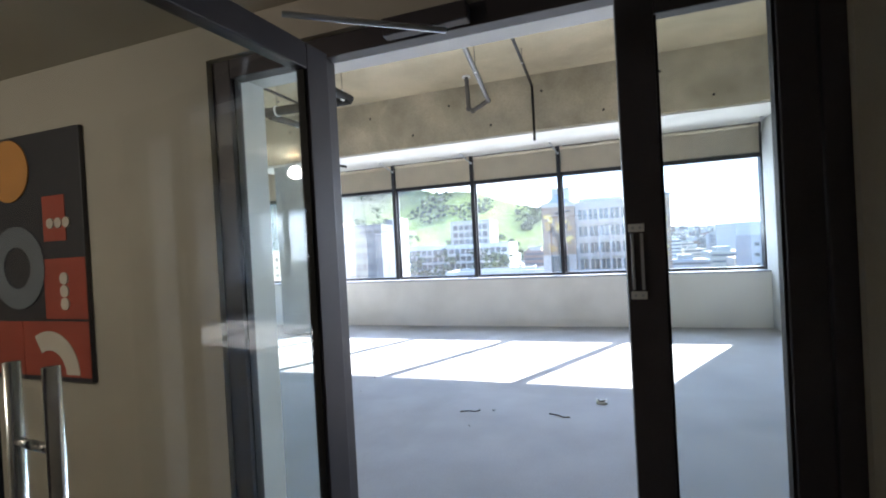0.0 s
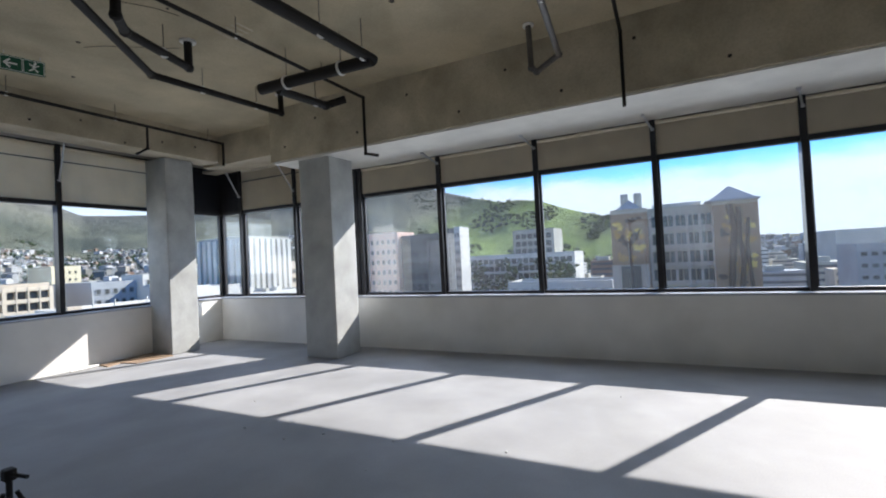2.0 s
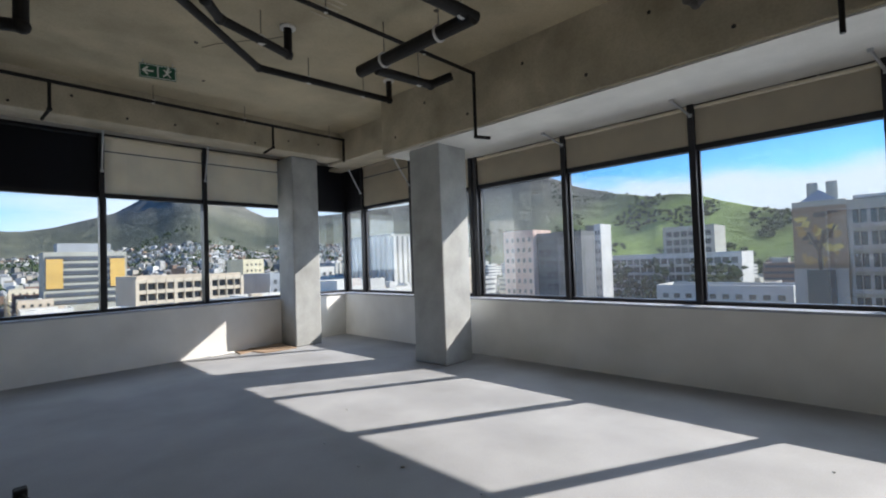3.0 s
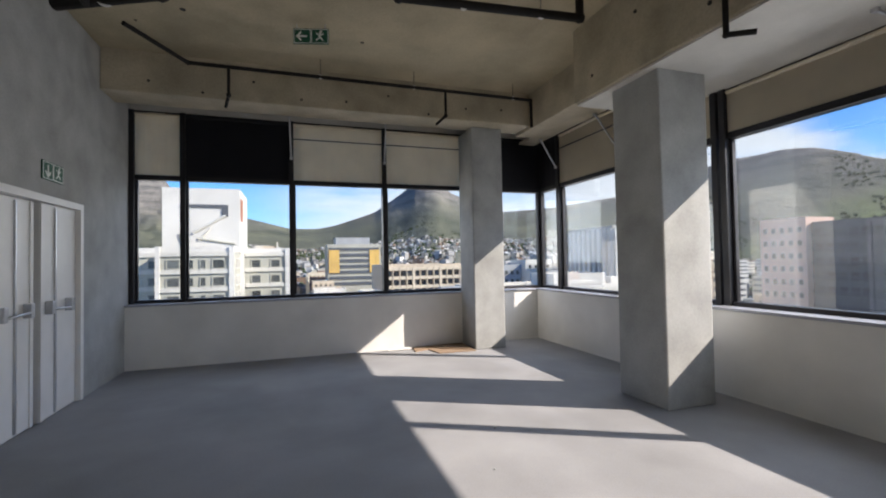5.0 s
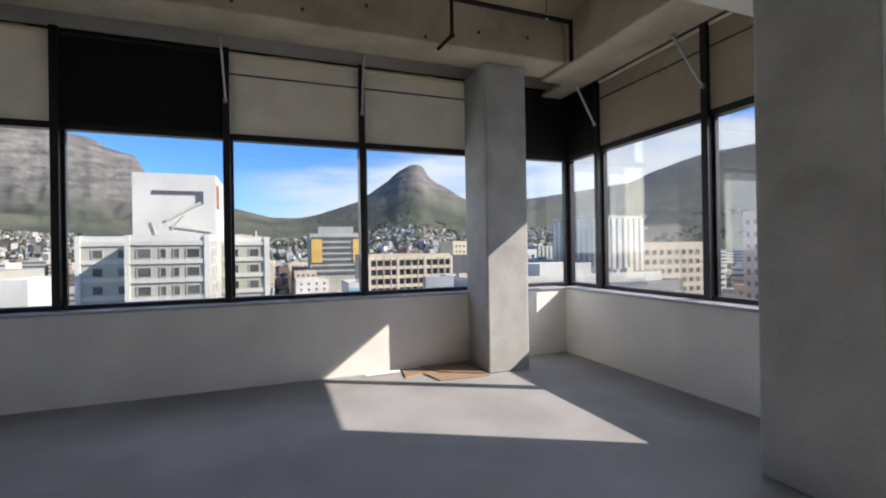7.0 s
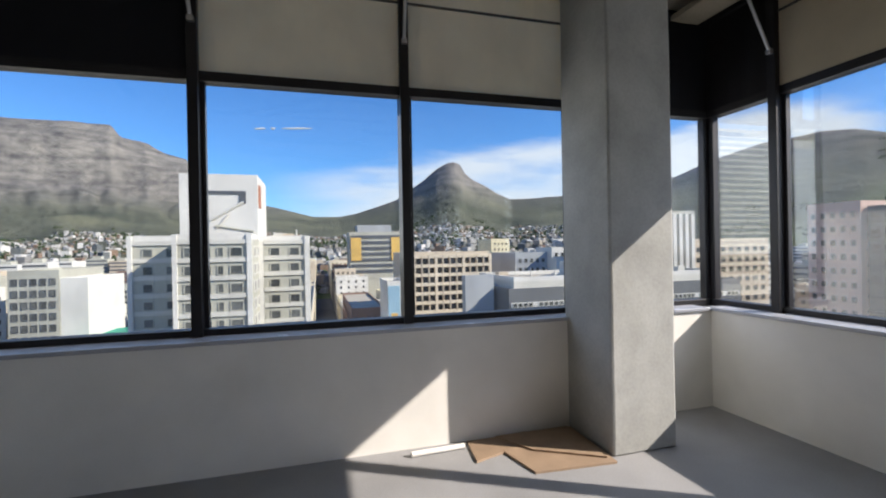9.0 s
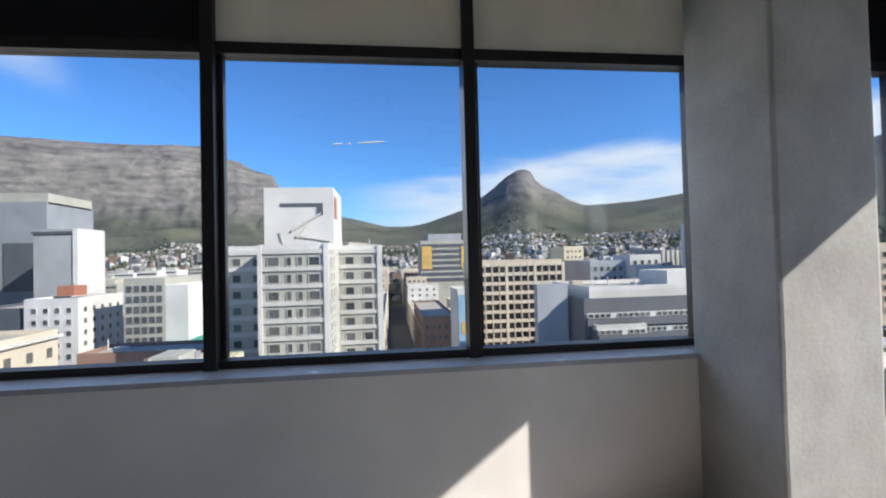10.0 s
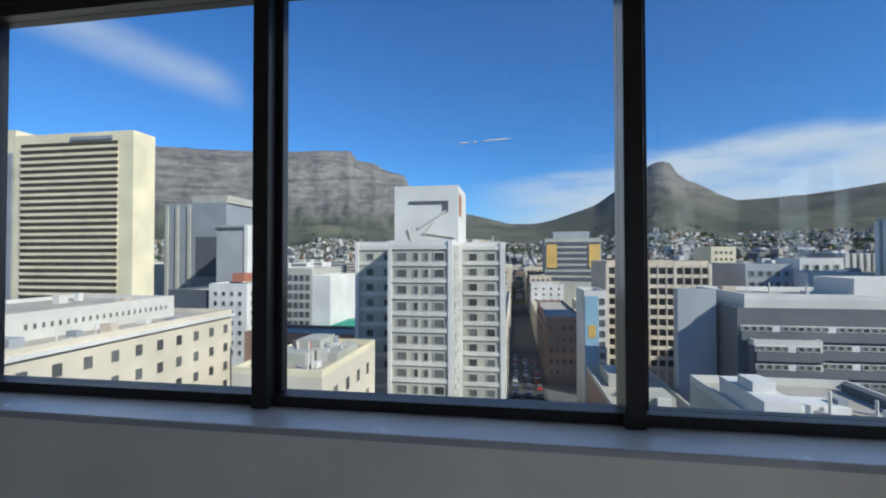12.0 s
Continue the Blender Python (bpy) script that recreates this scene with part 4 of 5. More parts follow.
# towers further back on the left hand of the hotel
h = house("grey_tower", "grey tower with pale vertical fins", -265, -186)
block(h, -285, -250, -206, -164.5, GZ, 33.5, CGREY)
block(h, -284, -251, -188, -164.5, 33.5, 38, CSTONE, "plant_room")
for y in (-205, -198, -190):
    slab(h, "fin", (-250, -249.2, y, y + 2.0, GZ, 33), CSTONE)
slab(h, "glass_front", (-250, -249.6, -184, -168, -10, 14), CDARK)
h = house("blue_grey_tower", "slim blue-grey office tower with a white edge", -230, -140)
block(h, -242, -220, -149, -133, GZ, 17.5, CBLUE)
slab(h, "edge", (-238, -219.5, -133, -131, GZ, 18.5), CWHITE)
slab(h, "cornice", (-242, -219.4, -149.4, -133, 16.2, 17.3), CDARK)
h = house("white_block", "white office block with a red roof unit", -160, -93)
block(h, -172, -150, -101, -86.5, GZ, -8.5, CWHITE)
windows(h, "E", -149.98, -100, -87.5, -9.5, 4, 7, 3.4, 1.7, 1.8)
windows(h, "N", -86.48, -171, -151, -9.5, 5, 6, 3.4, 1.7, 1.8)
slab(h, "roof_unit", (-166, -160, -99, -94, -7.6, -4.4), CRED, "red roof unit")
block(h, -174, -151, -118, -101.2, GZ, -11, CDARK)
h = house("dark_block", "grey office block with a blank white side", -160, -66)
block(h, -176, -150, -74, -62.5, GZ, -3.2, CSTONE)
windows(h, "E", -149.98, -73.6, -63, -4.0, 5, 8, 3.1, 1.5, 1.9, CDARK)
block(h, -174, -150.2, -62.4, -56, GZ, -5.5, CWHITE)
h = house("service_block", "low flat-roofed block with roof plant", -70, -24)
block(h, -84, -62, -32, -19.2, GZ, -14.0, CCREAM, cap=CYEL)
for b in ((-80, -74, -29, -25, -13.9, -11.6), (-72, -67, -30, -24, -13.9, -12.2), (-79, -70, -23, -20.5, -13.9, -12.6)):
    slab(h, "roof_plant", b, CSTONE)
windows(h, "N", -19.18, -82, -64, -15.0, 4, 3, 4.2, 1.8, 2.2, CCREAM)
clutter(h, -83, -63, -31, -20, -13.9, 26, 4)
g = random.Random(44)
o = h.location
for k in range(16):                         # rusty pipes, stacks and cable trays on the roof
    x, y = g.uniform(-82, -65), g.uniform(-30, -21)
    part("vent_stack", tube(bmesh.new(), ((x - o.x, y - o.y, -13.95 - o.z), (x - o.x, y - o.y, -13.9 + g.uniform(0.8, 2.6) - o.z)), g.uniform(0.08, 0.28), 8), (CBROWN, CRED, CPALE, CTAN)[k % 4], h)
    if k % 2:
        slab(h, "cable_tray", (x, x + g.uniform(2, 5), y, y + 0.35, -13.6, -13.4), (CBROWN, CTAN)[k % 4 // 2])
h = house("green_roof_shed", "low market shed with a green sheet roof", -150, -48)
block(h, -170, -140, -62, -40, GZ, -24, CWHITE)
slab(h, "roof_sheet", (-168, -142, -60, -50, -23.9, -21.5), CTEAL, "green sheet roof")

# street canyon to the right hand of the hotel
h = house("brown_street_block", "brown brick street block", -175, 22)
block(h, -215, -158, 15.5, 27, GZ, -19, CBROWN)
windows(h, "E", -157.98, 16, 26.6, -20, 5, 5, 3.6, 1.2, 1.7, CBROWN)
windows(h, "S", 15.5, -213, -160, -20, 14, 5, 3.6, 1.2, 1.7, CBROWN)
h = house("cream_street_block", "cream street block with many balconies", -200, 4)
block(h, -250, -120, -8, 3.2, GZ, -17, CCREAM)
windows(h, "N", 3.22, -248, -122, -18, 20, 5, 3.8, 1.8, 2.0, CCREAM)
windows(h, "E", -119.98, -7, 2.6, -18, 3, 5, 3.8, 1.4, 2.0, CCREAM)
h = house("corner_house", "cream corner house with a rounded front and cornices", -112, -2.5)
o = h.location
bm = bmesh.new()
pts = [(-9.0, 5.6), (-9.0, -5.0), (2.5, -5.0)] + [(2.5 + 4.6 * math.cos(a), 1.0 + 4.6 * math.sin(a)) for a in [radians(-90 + 15 * k) for k in range(13)]]
prism(bm, [(x, y) for x, y in pts], 0, 16.5)
part("wall", bm, CYEL, h)
for z in (4.2, 8.4, 12.6, 16.3):
    bm = bmesh.new()
    prism(bm, [(x * 1.02, y * 1.04) for x, y in pts], z, z + 0.5)
    part("cornice", bm, CWHITE, h)
for k in range(6):
    a = radians(-75 + 28 * k)
    for z in (1.2, 5.2, 9.4, 13.4):
        ob = new("window", pane_mesh(1.1, 2.0, CWHITE))
        ob.parent = h
        ob.matrix_local = pose(2.5 + 4.62 * math.cos(a), 1.0 + 4.62 * math.sin(a), z, 0, 0, math.degrees(a) + 90)
bm = bmesh.new()
bmesh.ops.create_uvsphere(bm, u_segments=16, v_segments=8, radius=3.4)
bm.transform(Matrix.Translation((2.5, 1.0, 16.6)) @ Matrix.Diagonal((1, 1, 0.55, 1)))
part("dome", bm, CPALE, h, "pale shallow dome")
h = house("ochre_office", "grey office with ochre panels", -330, 44)
block(h, -345, -320, 26, 63, GZ, 13, CSTONE)
for k in range(7):
    slab(h, "window_band", (-320, -319.5, 27, 62, 9.5 - k * 4, 11.5 - k * 4), CDARK)
for y in (27, 55):
    slab(h, "ochre_panel", (-319.5, -319.2, y, y + 7, -6, 10), CYELLOW, "ochre panel")
block(h, -340, -324, 32, 56, 13, 18, CBLUE, "plant_room")
h = house("grid_block", "tan office block with a concrete grid of deep windows", -155, 46)
block(h, -172, -145, 32.2, 60, GZ, -0.6, CTAN)
for k in range(11):
    slab(h, "ledge", (-145, -144.0, 32.2, 60, -1.6 - k * 2.95, -0.6 - k * 2.95), CLATTICE)
for k in range(13):
    y = 32.2 + k * 27.8 / 12
    slab(h, "pier", (-145, -143.9, y - (0.42 if k % 4 == 0 else 0.13), y + (0.42 if k % 4 == 0 else 0.13), GZ, -0.6), CLATTICE)
windows(h, "E", -144.98, 32.2, 60, -1.2, 12, 10, 2.95, 1.75, 1.8, CBAND)
h = house("mural_block", "narrow block with a blue mural on its side", -125, 25)
block(h, -134, -120, 22, 27.2, GZ, -7.6, CWHITE)
slab(h, "mural", (-120, -119.8, 22.2, 25.2, -27, -8), CMURAL, "painted blue mural")
slab(h, "mural_patch", (-119.8, -119.7, 22.9, 24.6, -18, -15), CYELLOW, "yellow patch")
windows(h, "E", -119.98, 25.3, 27.1, -8, 1, 8, 2.6, 1.2, 1.5, CDARK)
h = house("grey_office", "grey office building with white ribbon windows", -95, 58)
block(h, -92, -90, 33.1, 39.2, GZ, -5.0, CBLUE)
block(h, -110, -84, 39.8, 96, GZ, -7.4, CGRAPH)
block(h, -106, -86.5, 42, 92, -7.4, -5.4, CPALE, "upper_storey", cap=CWHITE)
block(h, -100, -90, 60, 74, -5.4, -3.0, CWHITE, "plant_room")
block(h, -84, -82.2, 41.2, 50.6, GZ, -12.0, CGRAPH, "bay", cap=CPALE)
for k in range(5):
    z = -9.2 - k * 2.75
    for x, lo, hi in ((-84, 51.0, 95.5), (-82.2, 41.4, 50.5)) if k else ((-84, 40.2, 95.5),):
        slab(h, "ribbon_window", (x, x + 0.14, lo, hi, z - 0.95, z), CWHITE, "white ribbon window")
        slab(h, "ledge", (x, x + 0.5, lo, hi, z - 2.3, z - 1.0), CGRAPH)
        n = int((hi - lo) / 1.1)
        windows(h, "E", x + 0.15, lo + 0.2, hi - 0.2, z - 0.02, n, 1, 0.92, 0.9, 0.8, CSTONE, skip=[(0, c) for c in range(4, n, 7)])
clutter(h, -109, -86, 76, 95, -7.3, 8, 5)
clutter(h, -105, -89, 43, 91, -5.3, 12, 6)
h = house("flat_roof_block", "low block with a broad flat roof and white plant", -58, 36)
block(h, -68, -32, 27, 44.4, GZ, -14.2, CSTONE, cap=CPALE)
for b in ((-61, -52, 27.5, 30.5, -14.1, -11.6), (-58, -55, 28, 30, -11.6, -10.6), (-50, -46, 27.5, 30, -14.1, -12.8), (-60, -57, 33, 37, -14.1, -13.2)):
    slab(h, "roof_plant", b, CWHITE)
slab(h, "duct", (-66, -36, 42.6, 43.6, -14.1, -13.2), CDARK)
clutter(h, -61, -40, 31, 43, -14.1, 9, 7)
h = house("street_podium", "low podium building at the street corner", -90, 24)
block(h, -104, -78, 20, 31.8, GZ, -22, CBROWN, cap=CSTONE)
for b in ((-100, -92, 22, 26, -21.9, -19.8), (-88, -82, 24, 30, -21.9, -20.6)):
    slab(h, "roof_plant", b, CSTONE)
clutter(h, -103, -79, 21, 31, -21.9, 10, 8)
h = house("finned_tower", "white tower with tall vertical fins", -125, 105)
block(h, -138, -115, 97, 114, GZ, 10.4, CSTONE)
for k in range(8):
    slab(h, "fin", (-115, -114.0, 97.2 + k * 2.2, 98.4 + k * 2.2, GZ, 10.4), CWHITE)
for k in range(9):
    slab(h, "fin", (-137 + k * 2.6, -135.6 + k * 2.6, 96, 97, GZ, 10.4), CWHITE)
block(h, -150, -120, 115, 150, GZ, 2, CTAN)
windows(h, "E", -119.98, 116, 149, 1, 10, 6, 3.2, 2.2, 1.9, CTAN)
h = house("curtain_block", "grey block with pale upright fins", -168, 112)
block(h, -178, -160, 104, 128, GZ, 1.6, CGREY)
for k in range(13):
    slab(h, "fin", (-160, -159.3, 104 + k * 1.85, 104.9 + k * 1.85, GZ, 2.3), CPALE)
h = house("tan_tower", "plain tan apartment tower with a flat roof", -250, 105)
block(h, -262, -240, 99, 110, GZ, 5.4, CYEL)
windows(h, "E", -239.98, 100, 109, 5.0, 4, 8, 3.2, 1.3, 1.5, CYEL)
h = house("stepped_block", "white stepped office block with roof plant", -150, 84)
block(h, -168, -146, 70, 82, GZ, -1.4, CBLUE)
windows(h, "E", -145.98, 70.6, 81.6, -1.8, 5, 5, 3.1, 1.5, 1.7, CBLUE)
block(h, -164, -140, 82.2, 101, GZ, -3.6, CWHITE)
windows(h, "E", -139.98, 82.8, 100.6, -4.0, 8, 4, 3.1, 1.5, 1.7)
block(h, -160, -148, 85, 96, -3.6, 0.2, CWHITE, "upper_storey")
windows(h, "E", -147.98, 85.5, 95.5, 0.0, 4, 1, 3.1, 1.5, 1.7)
clutter(h, -163, -141, 83, 100, -3.5, 10, 31)

# north side
h = house("pavilion_block", "postmodern office with a grid front and a pyramid roof", 2, 106)
block(h, -10.2, -3.4, 98, 112, GZ, 8.4, CBRICK, cap=CTAN)
block(h, -3.4, 7.6, 99.5, 120, GZ, 8.2, CTAN)
block(h, 7.6, 14.6, 98, 112, GZ, 8.6, CBRICK, cap=CTAN)
for k in range(12):
    slab(h, "ledge", (-3.4, 7.6, 98.8, 99.5, 4.6 - k * 3.5, 5.3 - k * 3.5), CGRID)
for k in range(6):
    x = -3.2 + k * 2.12
    slab(h, "pier", (x, x + 0.45, 98.7, 99.5, GZ, 8.2), CGRID)
windows(h, "S", 99.5, -3.0, 7.6, 8.0, 10, 8, 3.5, 0.85, 2.4, CBAND)
o = h.location
slab(h, "lower_wall", (-10.3, -3.5, 97.7, 98, GZ, -1.8), CGRID)
slab(h, "glass_bay", (-8.6, -5.0, 97.4, 97.7, -14, -2.0), WGLASS, "dark glass bay")
slab(h, "lower_wall", (7.6, 14.6, 97.7, 98, GZ, -9.5), CGRID)
g = random.Random(21)
for tower, (xa, xb, za, zb) in enumerate(((-10.0, -3.6, -1.5, 7.6), (7.9, 14.3, -8.0, 8.0))):
    for k in range(26):                     # mural foliage: ragged ochre and umber leaves
        x, z = g.uniform(xa + 0.6, xb - 0.6), za + (zb - za) * g.random() ** (0.7 if tower == 0 else 1.0)
        w, t = g.uniform(0.35, 1.0), g.uniform(0.35, 1.0)
        bm = bmesh.new()
        lay = 97.955 - 0.004 * k
        rim_v = []
        for q in range(12):
            a = q * math.tau / 12
            f = g.uniform(0.55, 1.15)
            px = min(max(x + w * f * math.cos(a), xa), xb)
            rim_v.append([bm.verts.new((px - o.x, y - o.y, z + t * f * math.sin(a) - o.z)) for y in (lay, 97.995)])
        bm.faces.new([v[0] for v in rim_v])
        for q in range(12):
            bm.faces.new((rim_v[q][0], rim_v[q][1], rim_v[q - 1][1], rim_v[q - 1][0]))
        part("painted_leaf", bm, (CMUSTARD, COCHRE, COCHRE, CUMBER)[k % 4], h, "ochre and umber painted leaf")
for pts, t in ((((-6.6, -8.0), (-6.9, 1.0), (-6.2, 4.4)), 0.30), (((-6.9, 1.0), (-8.4, 4.2)), 0.22), (((-6.4, 2.2), (-4.8, 5.2)), 0.2), (((10.2, 8.6), (10.8, 4.0), (10.4, 0.0), (9.8, -9.5)), 0.55), (((11.6, 8.0), (11.5, 2.0), (12.0, -1.2), (11.4, -9.0)), 0.45), (((13.0, 6.0), (12.6, 1.0), (13.2, -8.0)), 0.3)):
    part("painted_trunk", tube(bmesh.new(), [(x - o.x, 97.86 - o.y, z - o.z) for x, z in pts], t, 6), CUMBER, h, "dark umber painted trunk")
for x0, x1, y0, y1, z0, z1, e in ((7.0, 14.4, 97.4, 105.6, 9.5, 12.3, 0.5), (-9.4, -4.2, 98.6, 104, 9.2, 11.4, 0.2)):
    bm = bmesh.new()
    box(bm, x0 - e - o.x, x1 + e - o.x, y0 - e - o.y, y1 + e - o.y, z0 - 0.3 - o.z, z0 - o.z)
    vs = [bm.verts.new((x - o.x, y - o.y, z0 - o.z)) for x, y in ((x0, y0), (x1, y0), (x1, y1), (x0, y1))]
    apex = bm.verts.new(((x0 + x1) / 2 - o.x, (y0 + y1) / 2 - o.y, z1 - o.z))
    for i in range(4):
        bm.faces.new((vs[i], vs[(i + 1) % 4], apex))
    part("pyramid_roof", bm, CBLUE, h, "slate pyramid roof")
for x in (-7.9, -5.3):
    part("tank", tube(bmesh.new(), ((x - o.x, 105 - o.y, 9.2 - o.z), (x - o.x, 105 - o.y, 13.0 - o.z)), 0.8, 14), CSTONE, h, "round roof tank")
slab(h, "roof_canopy", (-2.6, 6.0, 101, 108, 9.4, 9.9), CWHITE)
slab(h, "plant_room", (-1.5, 5.0, 102, 107, 8.2, 9.4), CBLUE)
h = house("dark_glass_block", "dark blue-grey glass office block, with a pink block for a pane reflection", -72, 140)
block(h, -80, -64.5, 130, 139, GZ, 8.6, CGRAPH)
# added pink block: a reflection in the north panes, built as a building
block(h, -92, -80.2, 128, 139, GZ, 10.0, CPINK)
for k in range(9):
    slab(h, "ledge", (-80, -64.5, 129.6, 130, 6.0 - k * 3.6, 6.6 - k * 3.6), CDARK)
windows(h, "S", 129.9, -79.5, -65, 8.4, 6, 5, 3.6, 1.9, 2.2, CDARK)
windows(h, "S", 127.98, -91.6, -80.6, 9.4, 5, 8, 3.4, 1.4, 1.7, CPINK)
h = house("slim_tower", "slim white and dark grey tower", -69, 154)
block(h, -72.4, -69.6, 150, 158, GZ, 11.2, CGRAPH)
block(h, -69.5, -67.2, 149.6, 158, GZ, 11.6, CWHITE)
windows(h, "S", 149.6, -69.4, -67.3, 11.0, 2, 9, 3.1, 0.7, 1.6)
windows(h, "S", 150, -72.3, -69.7, 10.8, 2, 9, 3.1, 0.9, 1.9, CDARK)
h = house("white_flats", "white terraced apartment block", -62, 210)
block(h, -88, -36, 200, 222, GZ, 0.6, CWHITE)
block(h, -64, -45, 202, 220, 0.6, 11.5, CSTONE, "upper_storey")
windows(h, "S", 200, -87, -37, 0, 18, 5, 3.4, 2.3, 2.3, CDARK)
windows(h, "S", 202, -63, -46, 11, 6, 3, 3.4, 2.2, 2.2, CDARK)
for k in range(5):
    slab(h, "balcony", (-88, -36, 198.8, 200, -3.6 - k * 3.4, -3.0 - k * 3.4), CWHITE)
h = house("blue_tower", "pale blue glass tower", 62, 120)
block(h, 50, 70, 105, 130, GZ, 24, CBLUE)
for k in range(14):
    slab(h, "window_band", (50, 70, 104.7, 105, 20 - k * 3.8, 22 - k * 3.8), CDARK)
h = house("harbour_shed", "long pale grey harbour hall", 130, 350)

block(h, 86, 190, 330, 380, GZ, 5.2, CPALE)
h = house("grey_depot", "low blue-grey depot with a flat roof", 66, 208)
block(h, 57, 69, 200, 220, GZ, -1.8, CBLUE)
block(h, 69.2, 84, 201, 220, GZ, -2.4, CPALE)
windows(h, "S", 199.98, 57.5, 68.5, -2.4, 4, 3, 4.0, 2.0, 1.6, CBLUE)
clutter(h, 57, 84, 201, 220, -1.8, 8, 41)
h = house("white_low_flats", "low white flats with dark window rows", -20, 150)
block(h, -50, -16, 150, 166, GZ, -9, CWHITE)
windows(h, "S", 150, -49, -17, -9.6, 10, 3, 3.4, 2.0, 1.7)

# blocks that line the street and the ground between the towers
rng = random.Random(5)
tones = (CCREAM, CWHITE, CTAN, CSTONE, CBROWN, CPALE, CYEL)
row = [(-272 - 24 * k, -250 - 24 * k, -9 - rng.uniform(2, 12), 3.0) for k in range(12)] + [(-240 - 22 * k, -220 - 22 * k, 15.5, 27 + rng.uniform(2, 12)) for k in range(13)]
row += [(-136 - 20 * k, -118 - 20 * k, -36 - rng.uniform(0, 8), -12) for k in range(6)] + [(-138, -122, -58, -38), (-120, -108, -60, -30), (-214, -196, 30, 52), (-240, -218, 34, 58), (-262, -244, 30, 60), (-206, -180, 60, 80)]
for i, (x0, x1, y0, y1) in enumerate(row):
    m = tones[i % 7]
    top = rng.uniform(-27, -15) if x0 > -300 else rng.uniform(-20, -6)
    h = house("street_block", "%s street building with rows of windows" % m.name.split("_")[0], (x0 + x1) / 2, (y0 + y1) / 2, group="street buildings")
    block(h, x0, x1, y0, y1, GZ, top, m)
    windows(h, "E", x1, y0 + 0.6, y1 - 0.6, top - 0.4, 4, 4, 3.5, 1.5, 1.8, m)
    windows(h, "N" if y1 < 10 else "S", y1 if y1 < 10 else y0, x0 + 0.5, x1 - 0.5, top - 0.4, 5, 3, 3.5, 1.5, 1.8, m)
    clutter(h, x0, x1, y0, y1, top, 4, i)

# ordinary blocks that fill the streets between
rng = random.Random(11)
tints = (CWHITE, CCREAM, CSTONE, CTAN, CWHITE, CBLUE, CSTONE, CBROWN)
taken = [(r[0], r[1], r[2], r[3]) for r in row] + [(-112, -62, -34, 8), (-205, -160, -245, -130), (-120, -28, -112, -62), (-290, -245, -210, -160), (-245, -215, -152, -128), (-178, -140, -120, -38), (-260, -118, -10, 30), (-350, -315, 22, 66), (-176, -140, 28, 95), (-136, -118, 20, 30), (-112, -30, 20, 98), (-152, -112, 94, 152), (-14, 18, 94, 124), (-94, -54, 126, 158), (-90, -34, 196, 225), (48, 72, 100, 132), (-52, -14, 148, 168), (8, 192, 315, 385), (55, 86, 198, 222), (-264, -238, 97, 112), (-180, -158, 102, 130), (-172, -138, 68, 103), (-1000, -100, 3, 15), (-40, 40, -60, 40)]
made = 0
while made < 240:
    az = rng.uniform(-52, 112)
    r = rng.uniform(120, 620)
    x, y = -5 - r * math.cos(radians(az)), 5 + r * math.sin(radians(az))
    w, d = rng.uniform(12, 24), rng.uniform(12, 24)
    b = (x - w / 2, x + w / 2, y - d / 2, y + d / 2)
    if any(b[0] < t[1] + 2 and b[1] > t[0] - 2 and b[2] < t[3] + 2 and b[3] > t[2] - 2 for t in taken):
        made += 0.01
        continue
    taken.append(b)
    top = min(rng.uniform(-30, -6), -34 + r * 0.085)
    if r > 300:
        top = rng.uniform(-24, -2)
    m = rng.choice(tints)
    h = house("city_block", "plain %s office block with rows of windows" % m.name.split("_")[0], x, y, group="ordinary city blocks")
    block(h, *b, GZ, top, m, roof=r < 260)
    block(h, b[0] + w * 0.2, b[0] + w * 0.6, b[2] + d * 0.2, b[2] + d * 0.6, top, top + 2.6, CSTONE, "plant_room", roof=False)
    rows = max(2, min(5, int((top - GZ) / 3.4)))
    if r > 260:
        for k in range(rows):
            z = top - 1.4 - k * 3.4
            slab(h, "window_band", (b[0] + 0.8, b[1] + 0.12, b[2] - 0.12, b[3] - 0.8, z - 1.3, z), CDARK if made % 3 else CGREY)
        made += 1
        continue
    clutter(h, *b, top, 5, made)
    if az < 75:
        windows(h, "E", b[1], b[2] + 1, b[3] - 1, top - 0.6, max(3, int(d / 4)), rows, 3.4, 1.9, 1.7, m)
    if az > 35:
        windows(h, "S", b[2], b[0] + 1, b[1] - 1, top - 0.6, max(3, int(w / 4)), rows, 3.4, 1.9, 1.7, m)
    elif r < 260:
        windows(h, "N", b[3], b[0] + 1, b[1] - 1, top - 0.6, max(3, int(w / 4)), min(3, rows), 3.4, 1.9, 1.7, m)
    made += 1


def island_mat(name, stops, rough=0.9):
    m = bpy.data.materials.new(name)
    m.use_nodes = True
    n, l = m.node_tree.nodes, m.node_tree.links
    b = n["Principled BSDF"]
    b.inputs["Roughness"].default_value = rough
    geo, r = n.new("ShaderNodeNewGeometry"), n.new("ShaderNodeValToRGB")
    r.color_ramp.interpolation = "CONSTANT"
    e = r.color_ramp.elements
    e[0].position, e[0].color = 0, (*stops[0], 1)
    e[1].position, e[1].color = 1 - 1 / len(stops), (*stops[-1], 1)
    for i, c in enumerate(stops[1:-1]):
        e.new((i + 1) / len(stops)).color = (*c, 1)
    l.new(geo.outputs["Random Per Island"], r.inputs["Fac"])
    l.new(r.outputs["Color"], b.inputs["Base Color"])
    return m


